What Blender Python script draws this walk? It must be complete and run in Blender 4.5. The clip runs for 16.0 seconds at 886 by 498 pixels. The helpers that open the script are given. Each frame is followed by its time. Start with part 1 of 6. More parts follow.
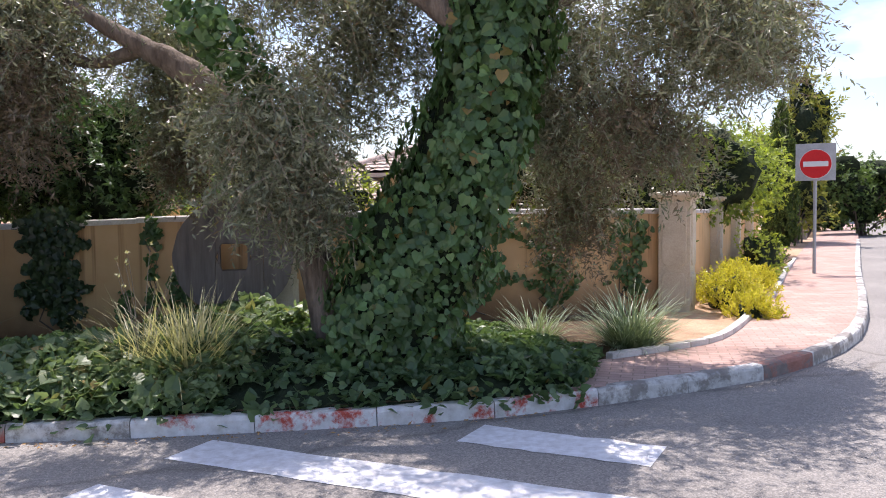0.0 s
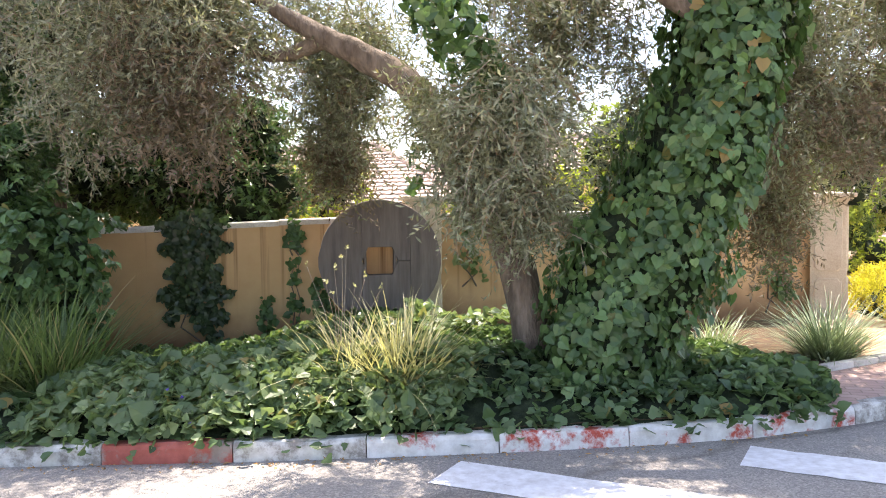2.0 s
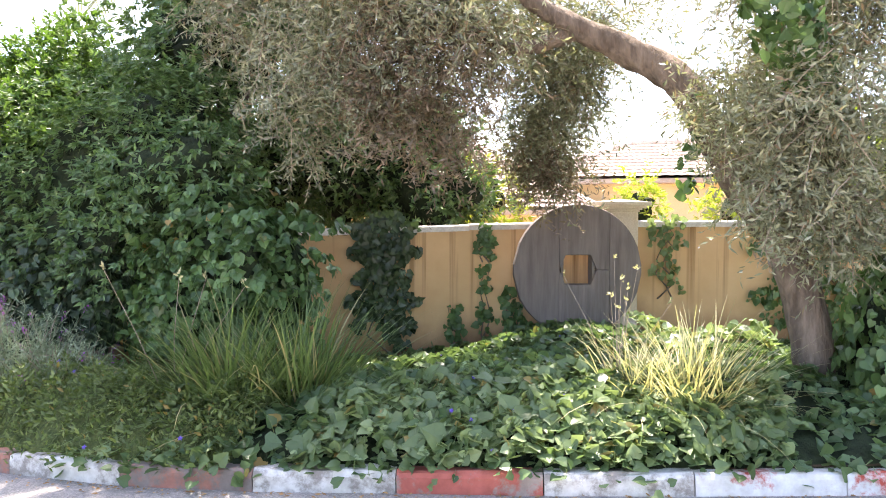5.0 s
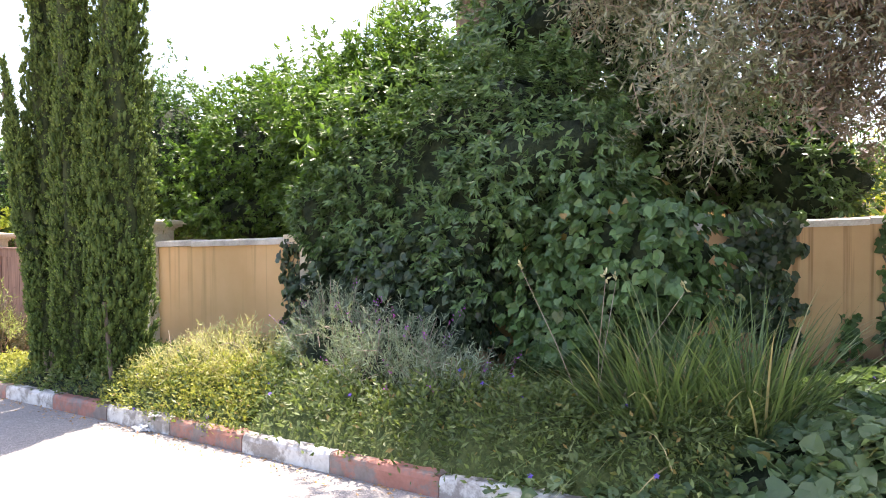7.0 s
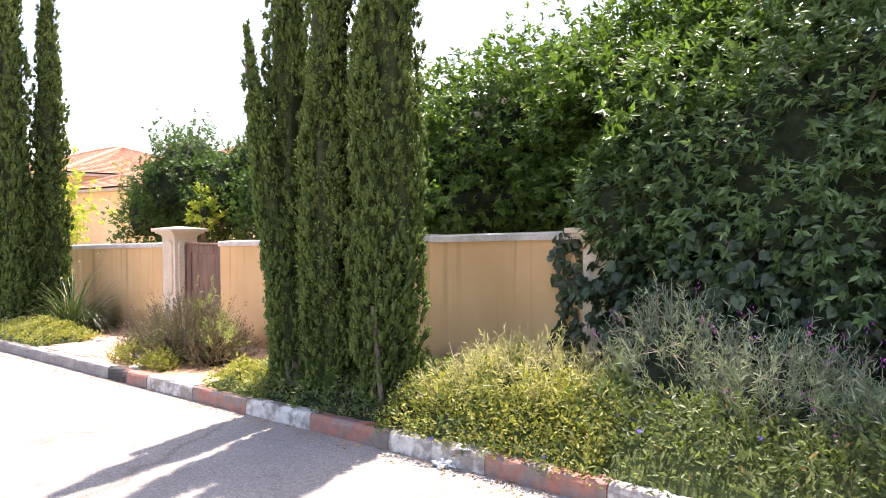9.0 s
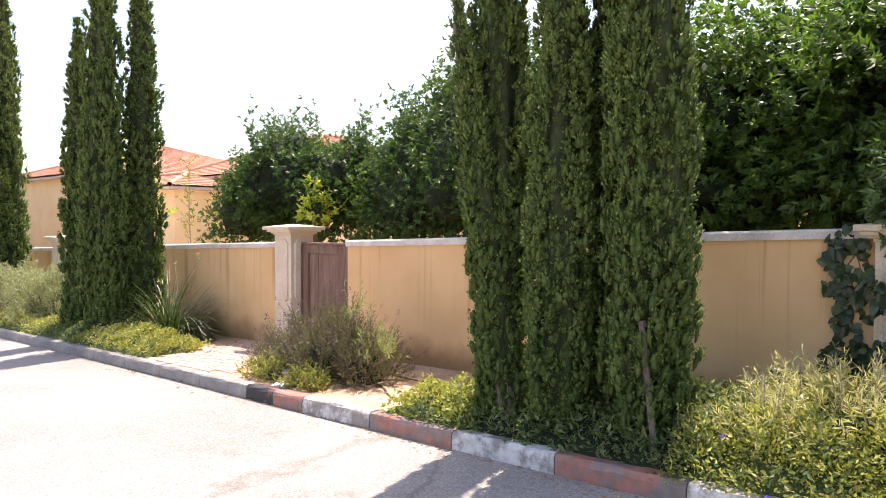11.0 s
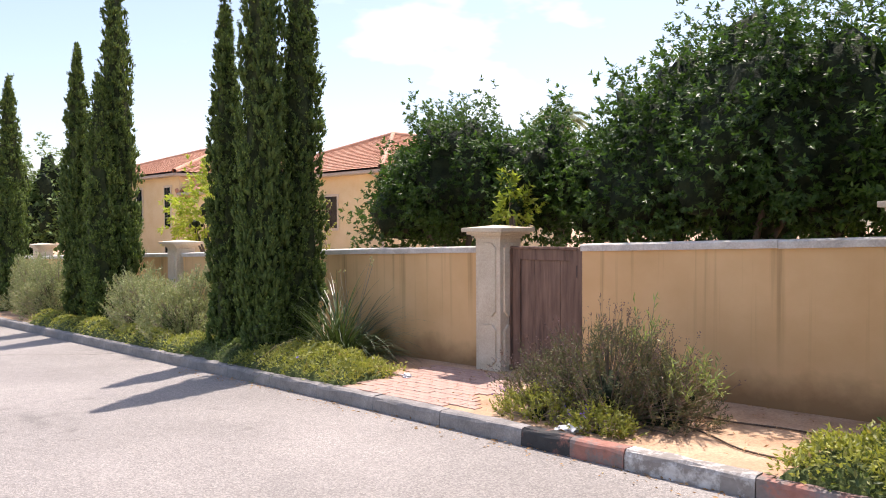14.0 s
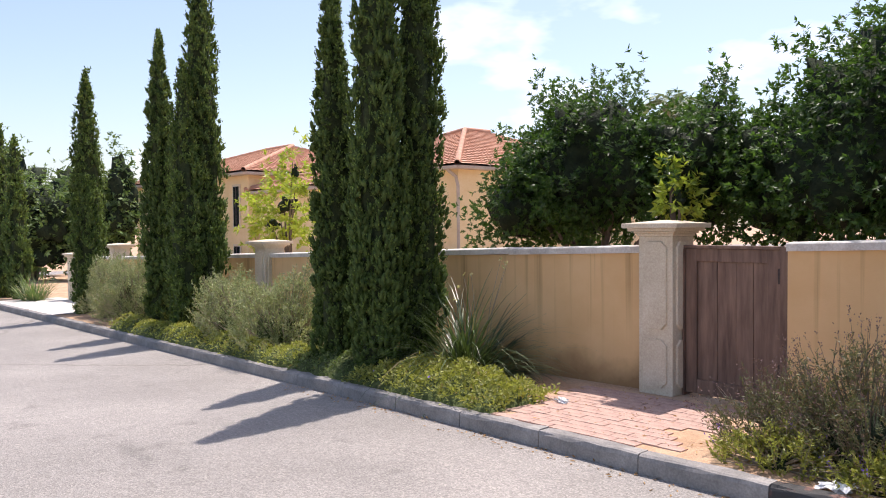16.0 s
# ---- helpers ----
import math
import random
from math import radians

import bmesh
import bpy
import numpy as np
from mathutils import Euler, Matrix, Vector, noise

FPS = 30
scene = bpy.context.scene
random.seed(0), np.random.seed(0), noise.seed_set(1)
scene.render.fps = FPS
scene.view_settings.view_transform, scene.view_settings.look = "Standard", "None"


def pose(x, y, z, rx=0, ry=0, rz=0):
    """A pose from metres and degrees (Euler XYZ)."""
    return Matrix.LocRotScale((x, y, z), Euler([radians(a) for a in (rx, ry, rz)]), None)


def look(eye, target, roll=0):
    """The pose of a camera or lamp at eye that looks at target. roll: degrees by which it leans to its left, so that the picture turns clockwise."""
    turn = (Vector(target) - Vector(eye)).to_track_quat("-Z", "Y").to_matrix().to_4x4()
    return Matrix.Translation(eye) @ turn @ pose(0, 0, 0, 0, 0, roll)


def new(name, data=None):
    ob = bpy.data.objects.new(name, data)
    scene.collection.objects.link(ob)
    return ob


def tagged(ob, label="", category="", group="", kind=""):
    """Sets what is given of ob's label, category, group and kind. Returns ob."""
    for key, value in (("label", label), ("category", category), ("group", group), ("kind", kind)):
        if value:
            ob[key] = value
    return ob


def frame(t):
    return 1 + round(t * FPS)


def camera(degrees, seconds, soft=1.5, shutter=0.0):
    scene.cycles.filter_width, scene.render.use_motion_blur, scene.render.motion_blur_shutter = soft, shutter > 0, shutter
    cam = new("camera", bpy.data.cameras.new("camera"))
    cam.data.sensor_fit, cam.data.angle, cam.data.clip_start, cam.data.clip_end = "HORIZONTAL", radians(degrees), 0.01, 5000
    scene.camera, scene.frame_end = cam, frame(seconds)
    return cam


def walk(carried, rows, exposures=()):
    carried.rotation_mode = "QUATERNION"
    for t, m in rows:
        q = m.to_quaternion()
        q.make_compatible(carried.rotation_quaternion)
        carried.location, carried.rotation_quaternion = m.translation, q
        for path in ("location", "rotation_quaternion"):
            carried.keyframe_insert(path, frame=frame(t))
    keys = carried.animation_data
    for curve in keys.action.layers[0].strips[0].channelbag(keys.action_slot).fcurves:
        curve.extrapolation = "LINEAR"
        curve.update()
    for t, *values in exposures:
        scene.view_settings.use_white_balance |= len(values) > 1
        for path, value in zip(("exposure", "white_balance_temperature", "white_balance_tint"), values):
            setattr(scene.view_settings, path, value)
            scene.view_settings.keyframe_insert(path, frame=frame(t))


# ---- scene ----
cam = camera(60.50, 16.0, soft=1.0)
# seconds, x, y, z, yaw, pitch, roll
ROWS = [
    (0.0, -1.265, -0.021, 1.719, 15.18, -2.66, 0.58),
    (0.5, -1.734, -0.034, 1.745, 15.76, -2.74, 0.47),
    (1.0, -2.145, -0.048, 1.751, 16.16, -2.68, 0.47),
    (1.5, -2.560, -0.035, 1.739, 16.45, -2.59, 0.54),
    (2.0, -2.968, -0.035, 1.724, 16.57, -2.42, 0.59),
    (2.5, -3.337, -0.087, 1.739, 16.45, -2.36, 0.62),
    (3.0, -3.735, -0.083, 1.709, 16.68, -2.31, 0.66),
    (3.2, -3.888, -0.082, 1.701, 16.71, -2.27, 0.67),
    (5.3, -5.047, -0.061, 1.738, 21.19, -1.94, -0.66),
    (5.5, -5.214, -0.044, 1.737, 22.72, -1.86, -0.59),
    (6.0, -5.683, 0.002, 1.704, 27.79, -1.84, -0.22),
    (6.5, -6.163, 0.025, 1.686, 31.91, -1.90, 0.04),
    (7.0, -6.714, 0.032, 1.672, 34.62, -2.01, 0.22),
    (7.5, -7.298, 0.030, 1.666, 37.07, -2.06, 0.26),
    (8.0, -7.860, 0.025, 1.635, 38.34, -2.06, 0.23),
    (8.5, -8.443, -0.017, 1.617, 39.86, -2.05, 0.08),
    (9.0, -8.981, -0.059, 1.593, 41.34, -1.94, 0.04),
    (9.5, -9.523, -0.091, 1.591, 42.16, -1.86, 0.01),
    (9.7, -9.734, -0.104, 1.577, 42.31, -1.87, -0.03),
    (12.0, -11.965, -0.470, 1.538, 42.94, -1.72, 0.05),
    (12.5, -12.425, -0.545, 1.553, 43.46, -1.78, 0.40),
    (13.0, -12.894, -0.603, 1.552, 43.78, -1.80, 0.36),
    (13.5, -13.339, -0.661, 1.561, 44.37, -1.74, 0.43),
    (14.0, -13.749, -0.702, 1.534, 44.80, -1.68, 0.33),
    (14.5, -14.159, -0.735, 1.514, 45.90, -1.53, 0.25),
    (15.0, -14.570, -0.756, 1.490, 47.47, -1.42, 0.23),
    (15.5, -14.980, -0.646, 1.500, 48.01, -1.53, 0.35),
    (16.0, -15.354, -0.479, 1.505, 48.73, -1.68, 0.53),
]
EXPOSURES = [(0.0, 0.58, 6350, 21), (1.5, 1.40, 6800, 18), (3.0, 1.95, 7200, 17), (5.5, 2.28, 6950, 20), (7.5, 1.8, 7000, 22), (9.5, 1.56, 7100, 24), (12.0, 1.10, 7000, 22), (13.5, 0.78, 6800, 21), (16.0, 0.48, 6550, 19)]
walk(cam, [(t, pose(x, y, z, 90 + pitch, roll, yaw)) for t, x, y, z, yaw, pitch, roll in ROWS], EXPOSURES)

# ---------------------------------------------------------------- light
SUN_EL, SUN_AZ = radians(68), radians(-19)      # azimuth from +y, clockwise
world = bpy.data.worlds.new("world")
scene.world = world
world.use_nodes = True
wn, wl = world.node_tree.nodes, world.node_tree.links
sky = wn.new("ShaderNodeTexSky")
sky.sky_type, sky.sun_disc = "NISHITA", False
sky.sun_elevation, sky.sun_rotation = SUN_EL, SUN_AZ
sky.air_density, sky.dust_density, sky.ozone_density = 1.0, 1.6, 1.0
wtc = wn.new("ShaderNodeTexCoord")
wmap = wn.new("ShaderNodeMapping")
wmap.inputs["Scale"].default_value = (3.0, 3.0, 7.5)
wnoise = wn.new("ShaderNodeTexNoise")
wnoise.inputs["Scale"].default_value, wnoise.inputs["Detail"].default_value = 1.6, 5.0
wramp = wn.new("ShaderNodeValToRGB")
wramp.color_ramp.elements[0].position, wramp.color_ramp.elements[1].position = 0.57, 0.86
wmix = wn.new("ShaderNodeMix")
wmix.data_type = "RGBA"
wmix.inputs["B"].default_value = (8.5, 8.7, 9.0, 1)
wl.new(wtc.outputs["Generated"], wmap.inputs["Vector"])
wl.new(wmap.outputs["Vector"], wnoise.inputs["Vector"])
wl.new(wnoise.outputs["Fac"], wramp.inputs["Fac"])
wl.new(wramp.outputs["Color"], wmix.inputs["Factor"])
wl.new(sky.outputs["Color"], wmix.inputs["A"])
wl.new(wmix.outputs["Result"], wn["Background"].inputs["Color"])
wn["Background"].inputs["Strength"].default_value = 0.15
sun = new("sun", bpy.data.lights.new("sun", "SUN"))
sun.data.energy, sun.data.angle, sun.data.color = 4.3, radians(0.53), (1.0, 0.95, 0.86)
sun_dir = Vector((math.sin(SUN_AZ) * math.cos(SUN_EL), math.cos(SUN_AZ) * math.cos(SUN_EL), math.sin(SUN_EL)))
sun.matrix_world = look(sun_dir * 60, (0, 0, 0))

rng = np.random.default_rng(7)


# ---------------------------------------------------------------- materials
def mat_base(name):
    m = bpy.data.materials.new(name)
    m.use_nodes = True
    nt = m.node_tree
    return m, nt.nodes, nt.links, nt.nodes["Principled BSDF"]


def noise_node(n, l, scale, detail=4.0, vec=None, rough=0.6):
    t = n.new("ShaderNodeTexNoise")
    t.inputs["Scale"].default_value, t.inputs["Detail"].default_value, t.inputs["Roughness"].default_value = scale, detail, rough
    if vec is not None:
        l.new(vec, t.inputs["Vector"])
    return t.outputs["Fac"]


def ramp(n, l, fac, stops):
    r = n.new("ShaderNodeValToRGB")
    while len(r.color_ramp.elements) < len(stops):
        r.color_ramp.elements.new(0.5)
    for e, (p, c) in zip(r.color_ramp.elements, stops):
        e.position, e.color = p, (*c, 1)
    l.new(fac, r.inputs["Fac"])
    return r.outputs["Color"]


def mix(n, l, fac, a, b, mode="MIX"):
    x = n.new("ShaderNodeMix")
    x.data_type, x.blend_type = "RGBA", mode
    for key, v in (("Factor", fac), ("A", a), ("B", b)):
        if isinstance(v, (int, float)):
            x.inputs[key].default_value = v
        elif isinstance(v, tuple):
            x.inputs[key].default_value = (*v, 1)
        else:
            l.new(v, x.inputs[key])
    return x.outputs["Result"]


def bump(n, l, height, strength, dist, bsdf):
    b = n.new("ShaderNodeBump")
    b.inputs["Strength"].default_value, b.inputs["Distance"].default_value = strength, dist
    l.new(height, b.inputs["Height"])
    l.new(b.outputs["Normal"], bsdf.inputs["Normal"])


def coords(n, l, scale=(1, 1, 1)):
    t = n.new("ShaderNodeTexCoord")
    m = n.new("ShaderNodeMapping")
    m.inputs["Scale"].default_value = scale
    l.new(t.outputs["Object"], m.inputs["Vector"])
    return m.outputs["Vector"]


def leaf_mat(name, dark, light, under=None, rough=0.45, trans=0.35, spec=0.5, dry=0.0, dry_col=(0.3, 0.2, 0.06), patch=1.6):
    """Leaves: each island its own tint, a patchy second scale, light coming through."""
    m, n, l, p = mat_base(name)
    g = n.new("ShaderNodeNewGeometry")
    c = ramp(n, l, g.outputs["Random Per Island"], [(0.0, dark), (0.75, light), (1.0, tuple(min(1, v * 1.5) for v in light))])
    spot = noise_node(n, l, patch, 3.0, coords(n, l))
    c = mix(n, l, ramp(n, l, spot, [(0.4, (0, 0, 0)), (0.7, (0.55, 0.55, 0.55))]), c, dark)
    if dry > 0:
        w = n.new("ShaderNodeMath")
        w.operation = "FRACT"
        mul = n.new("ShaderNodeMath")
        mul.operation, mul.inputs[1].default_value = "MULTIPLY", 17.31
        l.new(g.outputs["Random Per Island"], mul.inputs[0])
        l.new(mul.outputs[0], w.inputs[0])
        c = mix(n, l, ramp(n, l, w.outputs[0], [(1 - dry - 0.01, (0, 0, 0)), (1 - dry, (1, 1, 1))]), c, dry_col)
    l.new(c, p.inputs["Base Color"])
    p.inputs["Roughness"].default_value = rough
    p.inputs["Specular IOR Level"].default_value = spec
    t = n.new("ShaderNodeBsdfTranslucent")
    l.new(mix(n, l, 0.5, c, (light[0] * 1.6, light[1] * 1.7, light[2] * 0.7)), t.inputs["Color"])
    s = n.new("ShaderNodeMixShader")
    s.inputs["Fac"].default_value = trans
    l.new(p.outputs[0], s.inputs[1])
    l.new(t.outputs[0], s.inputs[2])
    l.new(s.outputs[0], n["Material Output"].inputs["Surface"])
    return m


def rough_mat(name, a, b, scale=6.0, rough=0.85, bump_scale=60.0, bump_d=0.004, stops=(0.35, 0.7), stretch=(1, 1, 1), spec=0.3):
    m, n, l, p = mat_base(name)
    v = coords(n, l, stretch)
    c = ramp(n, l, noise_node(n, l, scale, 6, v), [(stops[0], a), (stops[1], b)])
    fine = noise_node(n, l, bump_scale, 4, v)
    c = mix(n, l, 0.35, c, ramp(n, l, fine, [(0.3, (0.25, 0.25, 0.25)), (0.7, (0.8, 0.8, 0.8))]), "OVERLAY")
    l.new(c, p.inputs["Base Color"])
    p.inputs["Roughness"].default_value = rough
    p.inputs["Specular IOR Level"].default_value = spec
    bump(n, l, fine, 0.6, bump_d, p)
    return m


def asphalt_mat():
    m, n, l, p = mat_base("asphalt")
    v = coords(n, l)
    grit = n.new("ShaderNodeTexVoronoi")
    grit.inputs["Scale"].default_value = 95.0
    l.new(v, grit.inputs["Vector"])
    base = ramp(n, l, noise_node(n, l, 0.55, 6, v), [(0.3, (0.235, 0.218, 0.20)), (0.7, (0.33, 0.305, 0.28))])
    stone = ramp(n, l, grit.outputs["Color"], [(0.1, (0.12, 0.12, 0.12)), (0.6, (0.5, 0.5, 0.5)), (0.95, (0.95, 0.93, 0.9))])
    c = mix(n, l, 0.42, base, stone, "OVERLAY")
    blot = ramp(n, l, noise_node(n, l, 2.3, 5, v), [(0.60, (1, 1, 1)), (0.72, (0.72, 0.72, 0.72))])
    c = mix(n, l, 0.8, c, blot, "MULTIPLY")
    crack = n.new("ShaderNodeTexVoronoi")
    crack.feature = "DISTANCE_TO_EDGE"
    crack.inputs["Scale"].default_value = 0.13
    warp = n.new("ShaderNodeMix")
    warp.data_type = "RGBA"
    warp.inputs["Factor"].default_value = 0.35
    wob = n.new("ShaderNodeTexNoise")
    wob.inputs["Scale"].default_value, wob.inputs["Detail"].default_value = 1.3, 6.0
    l.new(v, wob.inputs["Vector"])
    l.new(v, warp.inputs["A"])
    l.new(wob.outputs["Color"], warp.inputs["B"])
    l.new(warp.outputs["Result"], crack.inputs["Vector"])
    line = ramp(n, l, crack.outputs["Distance"], [(0.0, (0.6, 0.58, 0.55)), (0.0022, (1, 1, 1))])
    c = mix(n, l, 0.75, c, line, "MULTIPLY")
    l.new(c, p.inputs["Base Color"])
    p.inputs["Roughness"].default_value = 0.88
    bump(n, l, grit.outputs["Distance"], 0.7, 0.005, p)
    return m


def stucco_mat(name, a, b, streak, base_h=0.35, dirt=(0.30, 0.17, 0.08)):
    """Ochre render with run-down streaks under the coping and splashed soil at its foot (the attribute foot is height above the soil)."""
    m, n, l, p = mat_base(name)
    v = coords(n, l)
    c = ramp(n, l, noise_node(n, l, 1.4, 6, v), [(0.3, a), (0.7, b)])
    runs = ramp(n, l, noise_node(n, l, 1.0, 6, coords(n, l, (7.5, 7.5, 0.14))), [(0.54, (1, 1, 1)), (0.66, (0.40, 0.34, 0.28))])
    high = n.new("ShaderNodeAttribute")
    high.attribute_name = "foot"
    where = mix(n, l, 1.0, ramp(n, l, high.outputs["Fac"], [(0.35, (0.12, 0.12, 0.12)), (1.0, (1, 1, 1))]), (streak, streak, streak), "MULTIPLY")
    c = mix(n, l, where, c, mix(n, l, 1.0, c, runs, "MULTIPLY"))
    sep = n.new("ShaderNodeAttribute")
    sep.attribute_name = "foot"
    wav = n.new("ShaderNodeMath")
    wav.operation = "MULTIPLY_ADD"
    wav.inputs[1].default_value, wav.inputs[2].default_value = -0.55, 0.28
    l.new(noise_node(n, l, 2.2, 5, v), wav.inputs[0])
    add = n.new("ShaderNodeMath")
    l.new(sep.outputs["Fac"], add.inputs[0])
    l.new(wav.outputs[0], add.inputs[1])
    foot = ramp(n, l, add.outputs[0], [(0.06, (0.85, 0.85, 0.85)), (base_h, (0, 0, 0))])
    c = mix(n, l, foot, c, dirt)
    fine = noise_node(n, l, 130, 4, v)
    l.new(c, p.inputs["Base Color"])
    p.inputs["Roughness"].default_value = 0.92
    p.inputs["Specular IOR Level"].default_value = 0.2
    bump(n, l, fine, 0.45, 0.003, p)
    return m


def paint_mat(name, paint, under, wear):
    m, n, l, p = mat_base(name)
    v = coords(n, l)
    o = n.new("ShaderNodeObjectInfo")
    off = n.new("ShaderNodeVectorMath")
    off.operation = "ADD"
    l.new(v, off.inputs[0])
    l.new(o.outputs["Random"], off.inputs[1])
    big = noise_node(n, l, 4.5, 8, off.outputs[0], 0.7)
    c = mix(n, l, ramp(n, l, big, [(wear - 0.05, (0, 0, 0)), (wear + 0.05, (1, 1, 1))]), paint, under)
    grime = ramp(n, l, noise_node(n, l, 14, 6, off.outputs[0]), [(0.35, (1, 1, 1)), (0.75, (0.66, 0.63, 0.6))])
    c = mix(n, l, 0.9, c, grime, "MULTIPLY")
    l.new(c, p.inputs["Base Color"])
    p.inputs["Roughness"].default_value = 0.8
    bump(n, l, noise_node(n, l, 55, 5, v), 0.6, 0.006, p)
    return m


def wood_mat(name, a, b, stretch=(9, 9, 0.55), rough=0.75):
    m, n, l, p = mat_base(name)
    o = n.new("ShaderNodeObjectInfo")
    v = coords(n, l, stretch)
    off = n.new("ShaderNodeVectorMath")
    off.operation = "ADD"
    l.new(v, off.inputs[0])
    l.new(o.outputs["Random"], off.inputs[1])
    g = noise_node(n, l, 3.0, 8, off.outputs[0], 0.65)
    c = ramp(n, l, g, [(0.3, a), (0.62, b), (0.85, tuple(x * 1.35 for x in b))])
    c = mix(n, l, 0.5, c, ramp(n, l, noise_node(n, l, 1.1, 4, coords(n, l)), [(0.35, (0.6, 0.6, 0.6)), (0.65, (1, 1, 1))]), "MULTIPLY")
    l.new(c, p.inputs["Base Color"])
    p.inputs["Roughness"].default_value = rough
    bump(n, l, g, 0.7, 0.006, p)
    return m


M_ASPHALT = asphalt_mat()
M_EARTH = rough_mat("dry_earth", (0.40, 0.25, 0.155), (0.60, 0.42, 0.28), 2.2, 0.95, 45, 0.012)
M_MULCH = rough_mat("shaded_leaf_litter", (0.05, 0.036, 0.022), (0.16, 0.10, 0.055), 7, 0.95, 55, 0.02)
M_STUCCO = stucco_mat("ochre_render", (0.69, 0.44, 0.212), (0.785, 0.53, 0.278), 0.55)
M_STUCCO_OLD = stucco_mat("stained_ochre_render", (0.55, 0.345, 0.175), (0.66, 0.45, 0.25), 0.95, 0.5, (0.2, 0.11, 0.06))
M_CREAM = rough_mat("cast_stone", (0.58, 0.49, 0.36), (0.71, 0.62, 0.48), 3.0, 0.85, 70, 0.004)
M_COPING = rough_mat("coping_stone_grey", (0.50, 0.47, 0.43), (0.74, 0.70, 0.64), 5.0, 0.85, 60, 0.004)
M_KERB = rough_mat("kerb_concrete", (0.20, 0.19, 0.18), (0.33, 0.31, 0.29), 5.0, 0.9, 60, 0.006)
M_KERB_W = paint_mat("white_kerb_paint", (0.66, 0.65, 0.62), (0.30, 0.275, 0.25), 0.50)
M_KERB_WR = paint_mat("white_over_red_kerb_paint", (0.76, 0.75, 0.74), (0.52, 0.09, 0.06), 0.57)
M_KERB_R = paint_mat("faded_red_kerb_paint", (0.45, 0.12, 0.09), (0.33, 0.27, 0.24), 0.56)
M_KERB_F = paint_mat("brown_faded_kerb_paint", (0.40, 0.18, 0.135), (0.24, 0.20, 0.18), 0.49)
M_KERB_B = paint_mat("black_and_red_kerb_paint", (0.045, 0.045, 0.045), (0.26, 0.12, 0.09), 0.58)
M_ZEBRA = paint_mat("zebra_paint", (0.80, 0.80, 0.82), (0.24, 0.23, 0.22), 0.70)
M_PAVER = rough_mat("pink_paver", (0.39, 0.245, 0.205), (0.52, 0.375, 0.305), 2.2, 0.9, 60, 0.004)
M_GATE = wood_mat("weathered_brown_wood", (0.105, 0.060, 0.043), (0.265, 0.165, 0.118), (5, 5, 0.5))
M_DISC = wood_mat("grey_weathered_wood", (0.135, 0.112, 0.105), (0.225, 0.19, 0.175), (5, 5, 0.45))
M_BARK = rough_mat("olive_bark", (0.11, 0.085, 0.065), (0.27, 0.215, 0.17), 4.0, 0.95, 14, 0.05, stretch=(2.5, 2.5, 0.6))
M_TWIG = rough_mat("pale_twig", (0.22, 0.17, 0.12), (0.42, 0.35, 0.27), 9, 0.9, 40, 0.003)
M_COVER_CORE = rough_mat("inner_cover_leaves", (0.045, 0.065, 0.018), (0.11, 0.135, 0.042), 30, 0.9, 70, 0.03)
# near-black: the shade between leaves is painted into the core's colour
M_CORE = rough_mat("inner_foliage_gap_shade", (0.010, 0.017, 0.008), (0.030, 0.045, 0.018), 9, 0.9, 22, 0.05)
M_OLIVE = leaf_mat("olive_leaf", (0.115, 0.128, 0.08), (0.30, 0.31, 0.205), rough=0.4, trans=0.25, spec=0.5, dry=0.05, dry_col=(0.22, 0.14, 0.08))
M_OLIVE_DRY = leaf_mat("brown_olive_leaf", (0.10, 0.075, 0.05), (0.22, 0.17, 0.12), rough=0.5, trans=0.3)
M_LAUREL = leaf_mat("dark_glossy_leaf", (0.048, 0.098, 0.035), (0.13, 0.215, 0.075), rough=0.34, trans=0.28)
M_CITRUS = leaf_mat("citrus_leaf", (0.022, 0.053, 0.012), (0.066, 0.133, 0.025), rough=0.42, trans=0.42)
# M_CITRUS lightened: sunlight on these trees is put into the leaf colour
M_CITRUS_LIT = leaf_mat("sunlit_citrus_leaf", (0.030, 0.070, 0.014), (0.105, 0.190, 0.034), rough=0.4, trans=0.42)
# M_IVY darkened: the shade under the bushes is put into the leaf colour
M_IVY_SHADE = leaf_mat("shaded_ivy_leaf", (0.020, 0.040, 0.020), (0.062, 0.100, 0.044), rough=0.36, trans=0.2)
M_IVY = leaf_mat("ivy_leaf", (0.045, 0.095, 0.034), (0.115, 0.20, 0.068), rough=0.4, trans=0.3, dry=0.008)
# pale leaves, lightened further for the sun dapples on the ivy
M_IVY_PALE = leaf_mat("pale_ivy_leaf", (0.07, 0.125, 0.05), (0.23, 0.295, 0.14), rough=0.42, trans=0.35, dry=0.05, dry_col=(0.34, 0.26, 0.1))
M_COVER = leaf_mat("yellow_green_cover_leaf", (0.135, 0.155, 0.028), (0.36, 0.365, 0.085), rough=0.5, trans=0.35, dry=0.03)
M_COVER_G = leaf_mat("green_cover_leaf", (0.045, 0.080, 0.022), (0.155, 0.20, 0.062), rough=0.5, trans=0.33, dry=0.02)
M_LIME = leaf_mat("lime_leaf", (0.19, 0.25, 0.03), (0.40, 0.47, 0.07), rough=0.45, trans=0.42)
M_GRASS = leaf_mat("strap_leaf", (0.05, 0.095, 0.03), (0.16, 0.22, 0.075), rough=0.45, trans=0.3, dry=0.08, dry_col=(0.42, 0.34, 0.17))
M_GRASS_DARK = leaf_mat("dark_strap_leaf", (0.022, 0.045, 0.015), (0.075, 0.11, 0.036), rough=0.4, trans=0.22, dry=0.05, dry_col=(0.3, 0.24, 0.13))
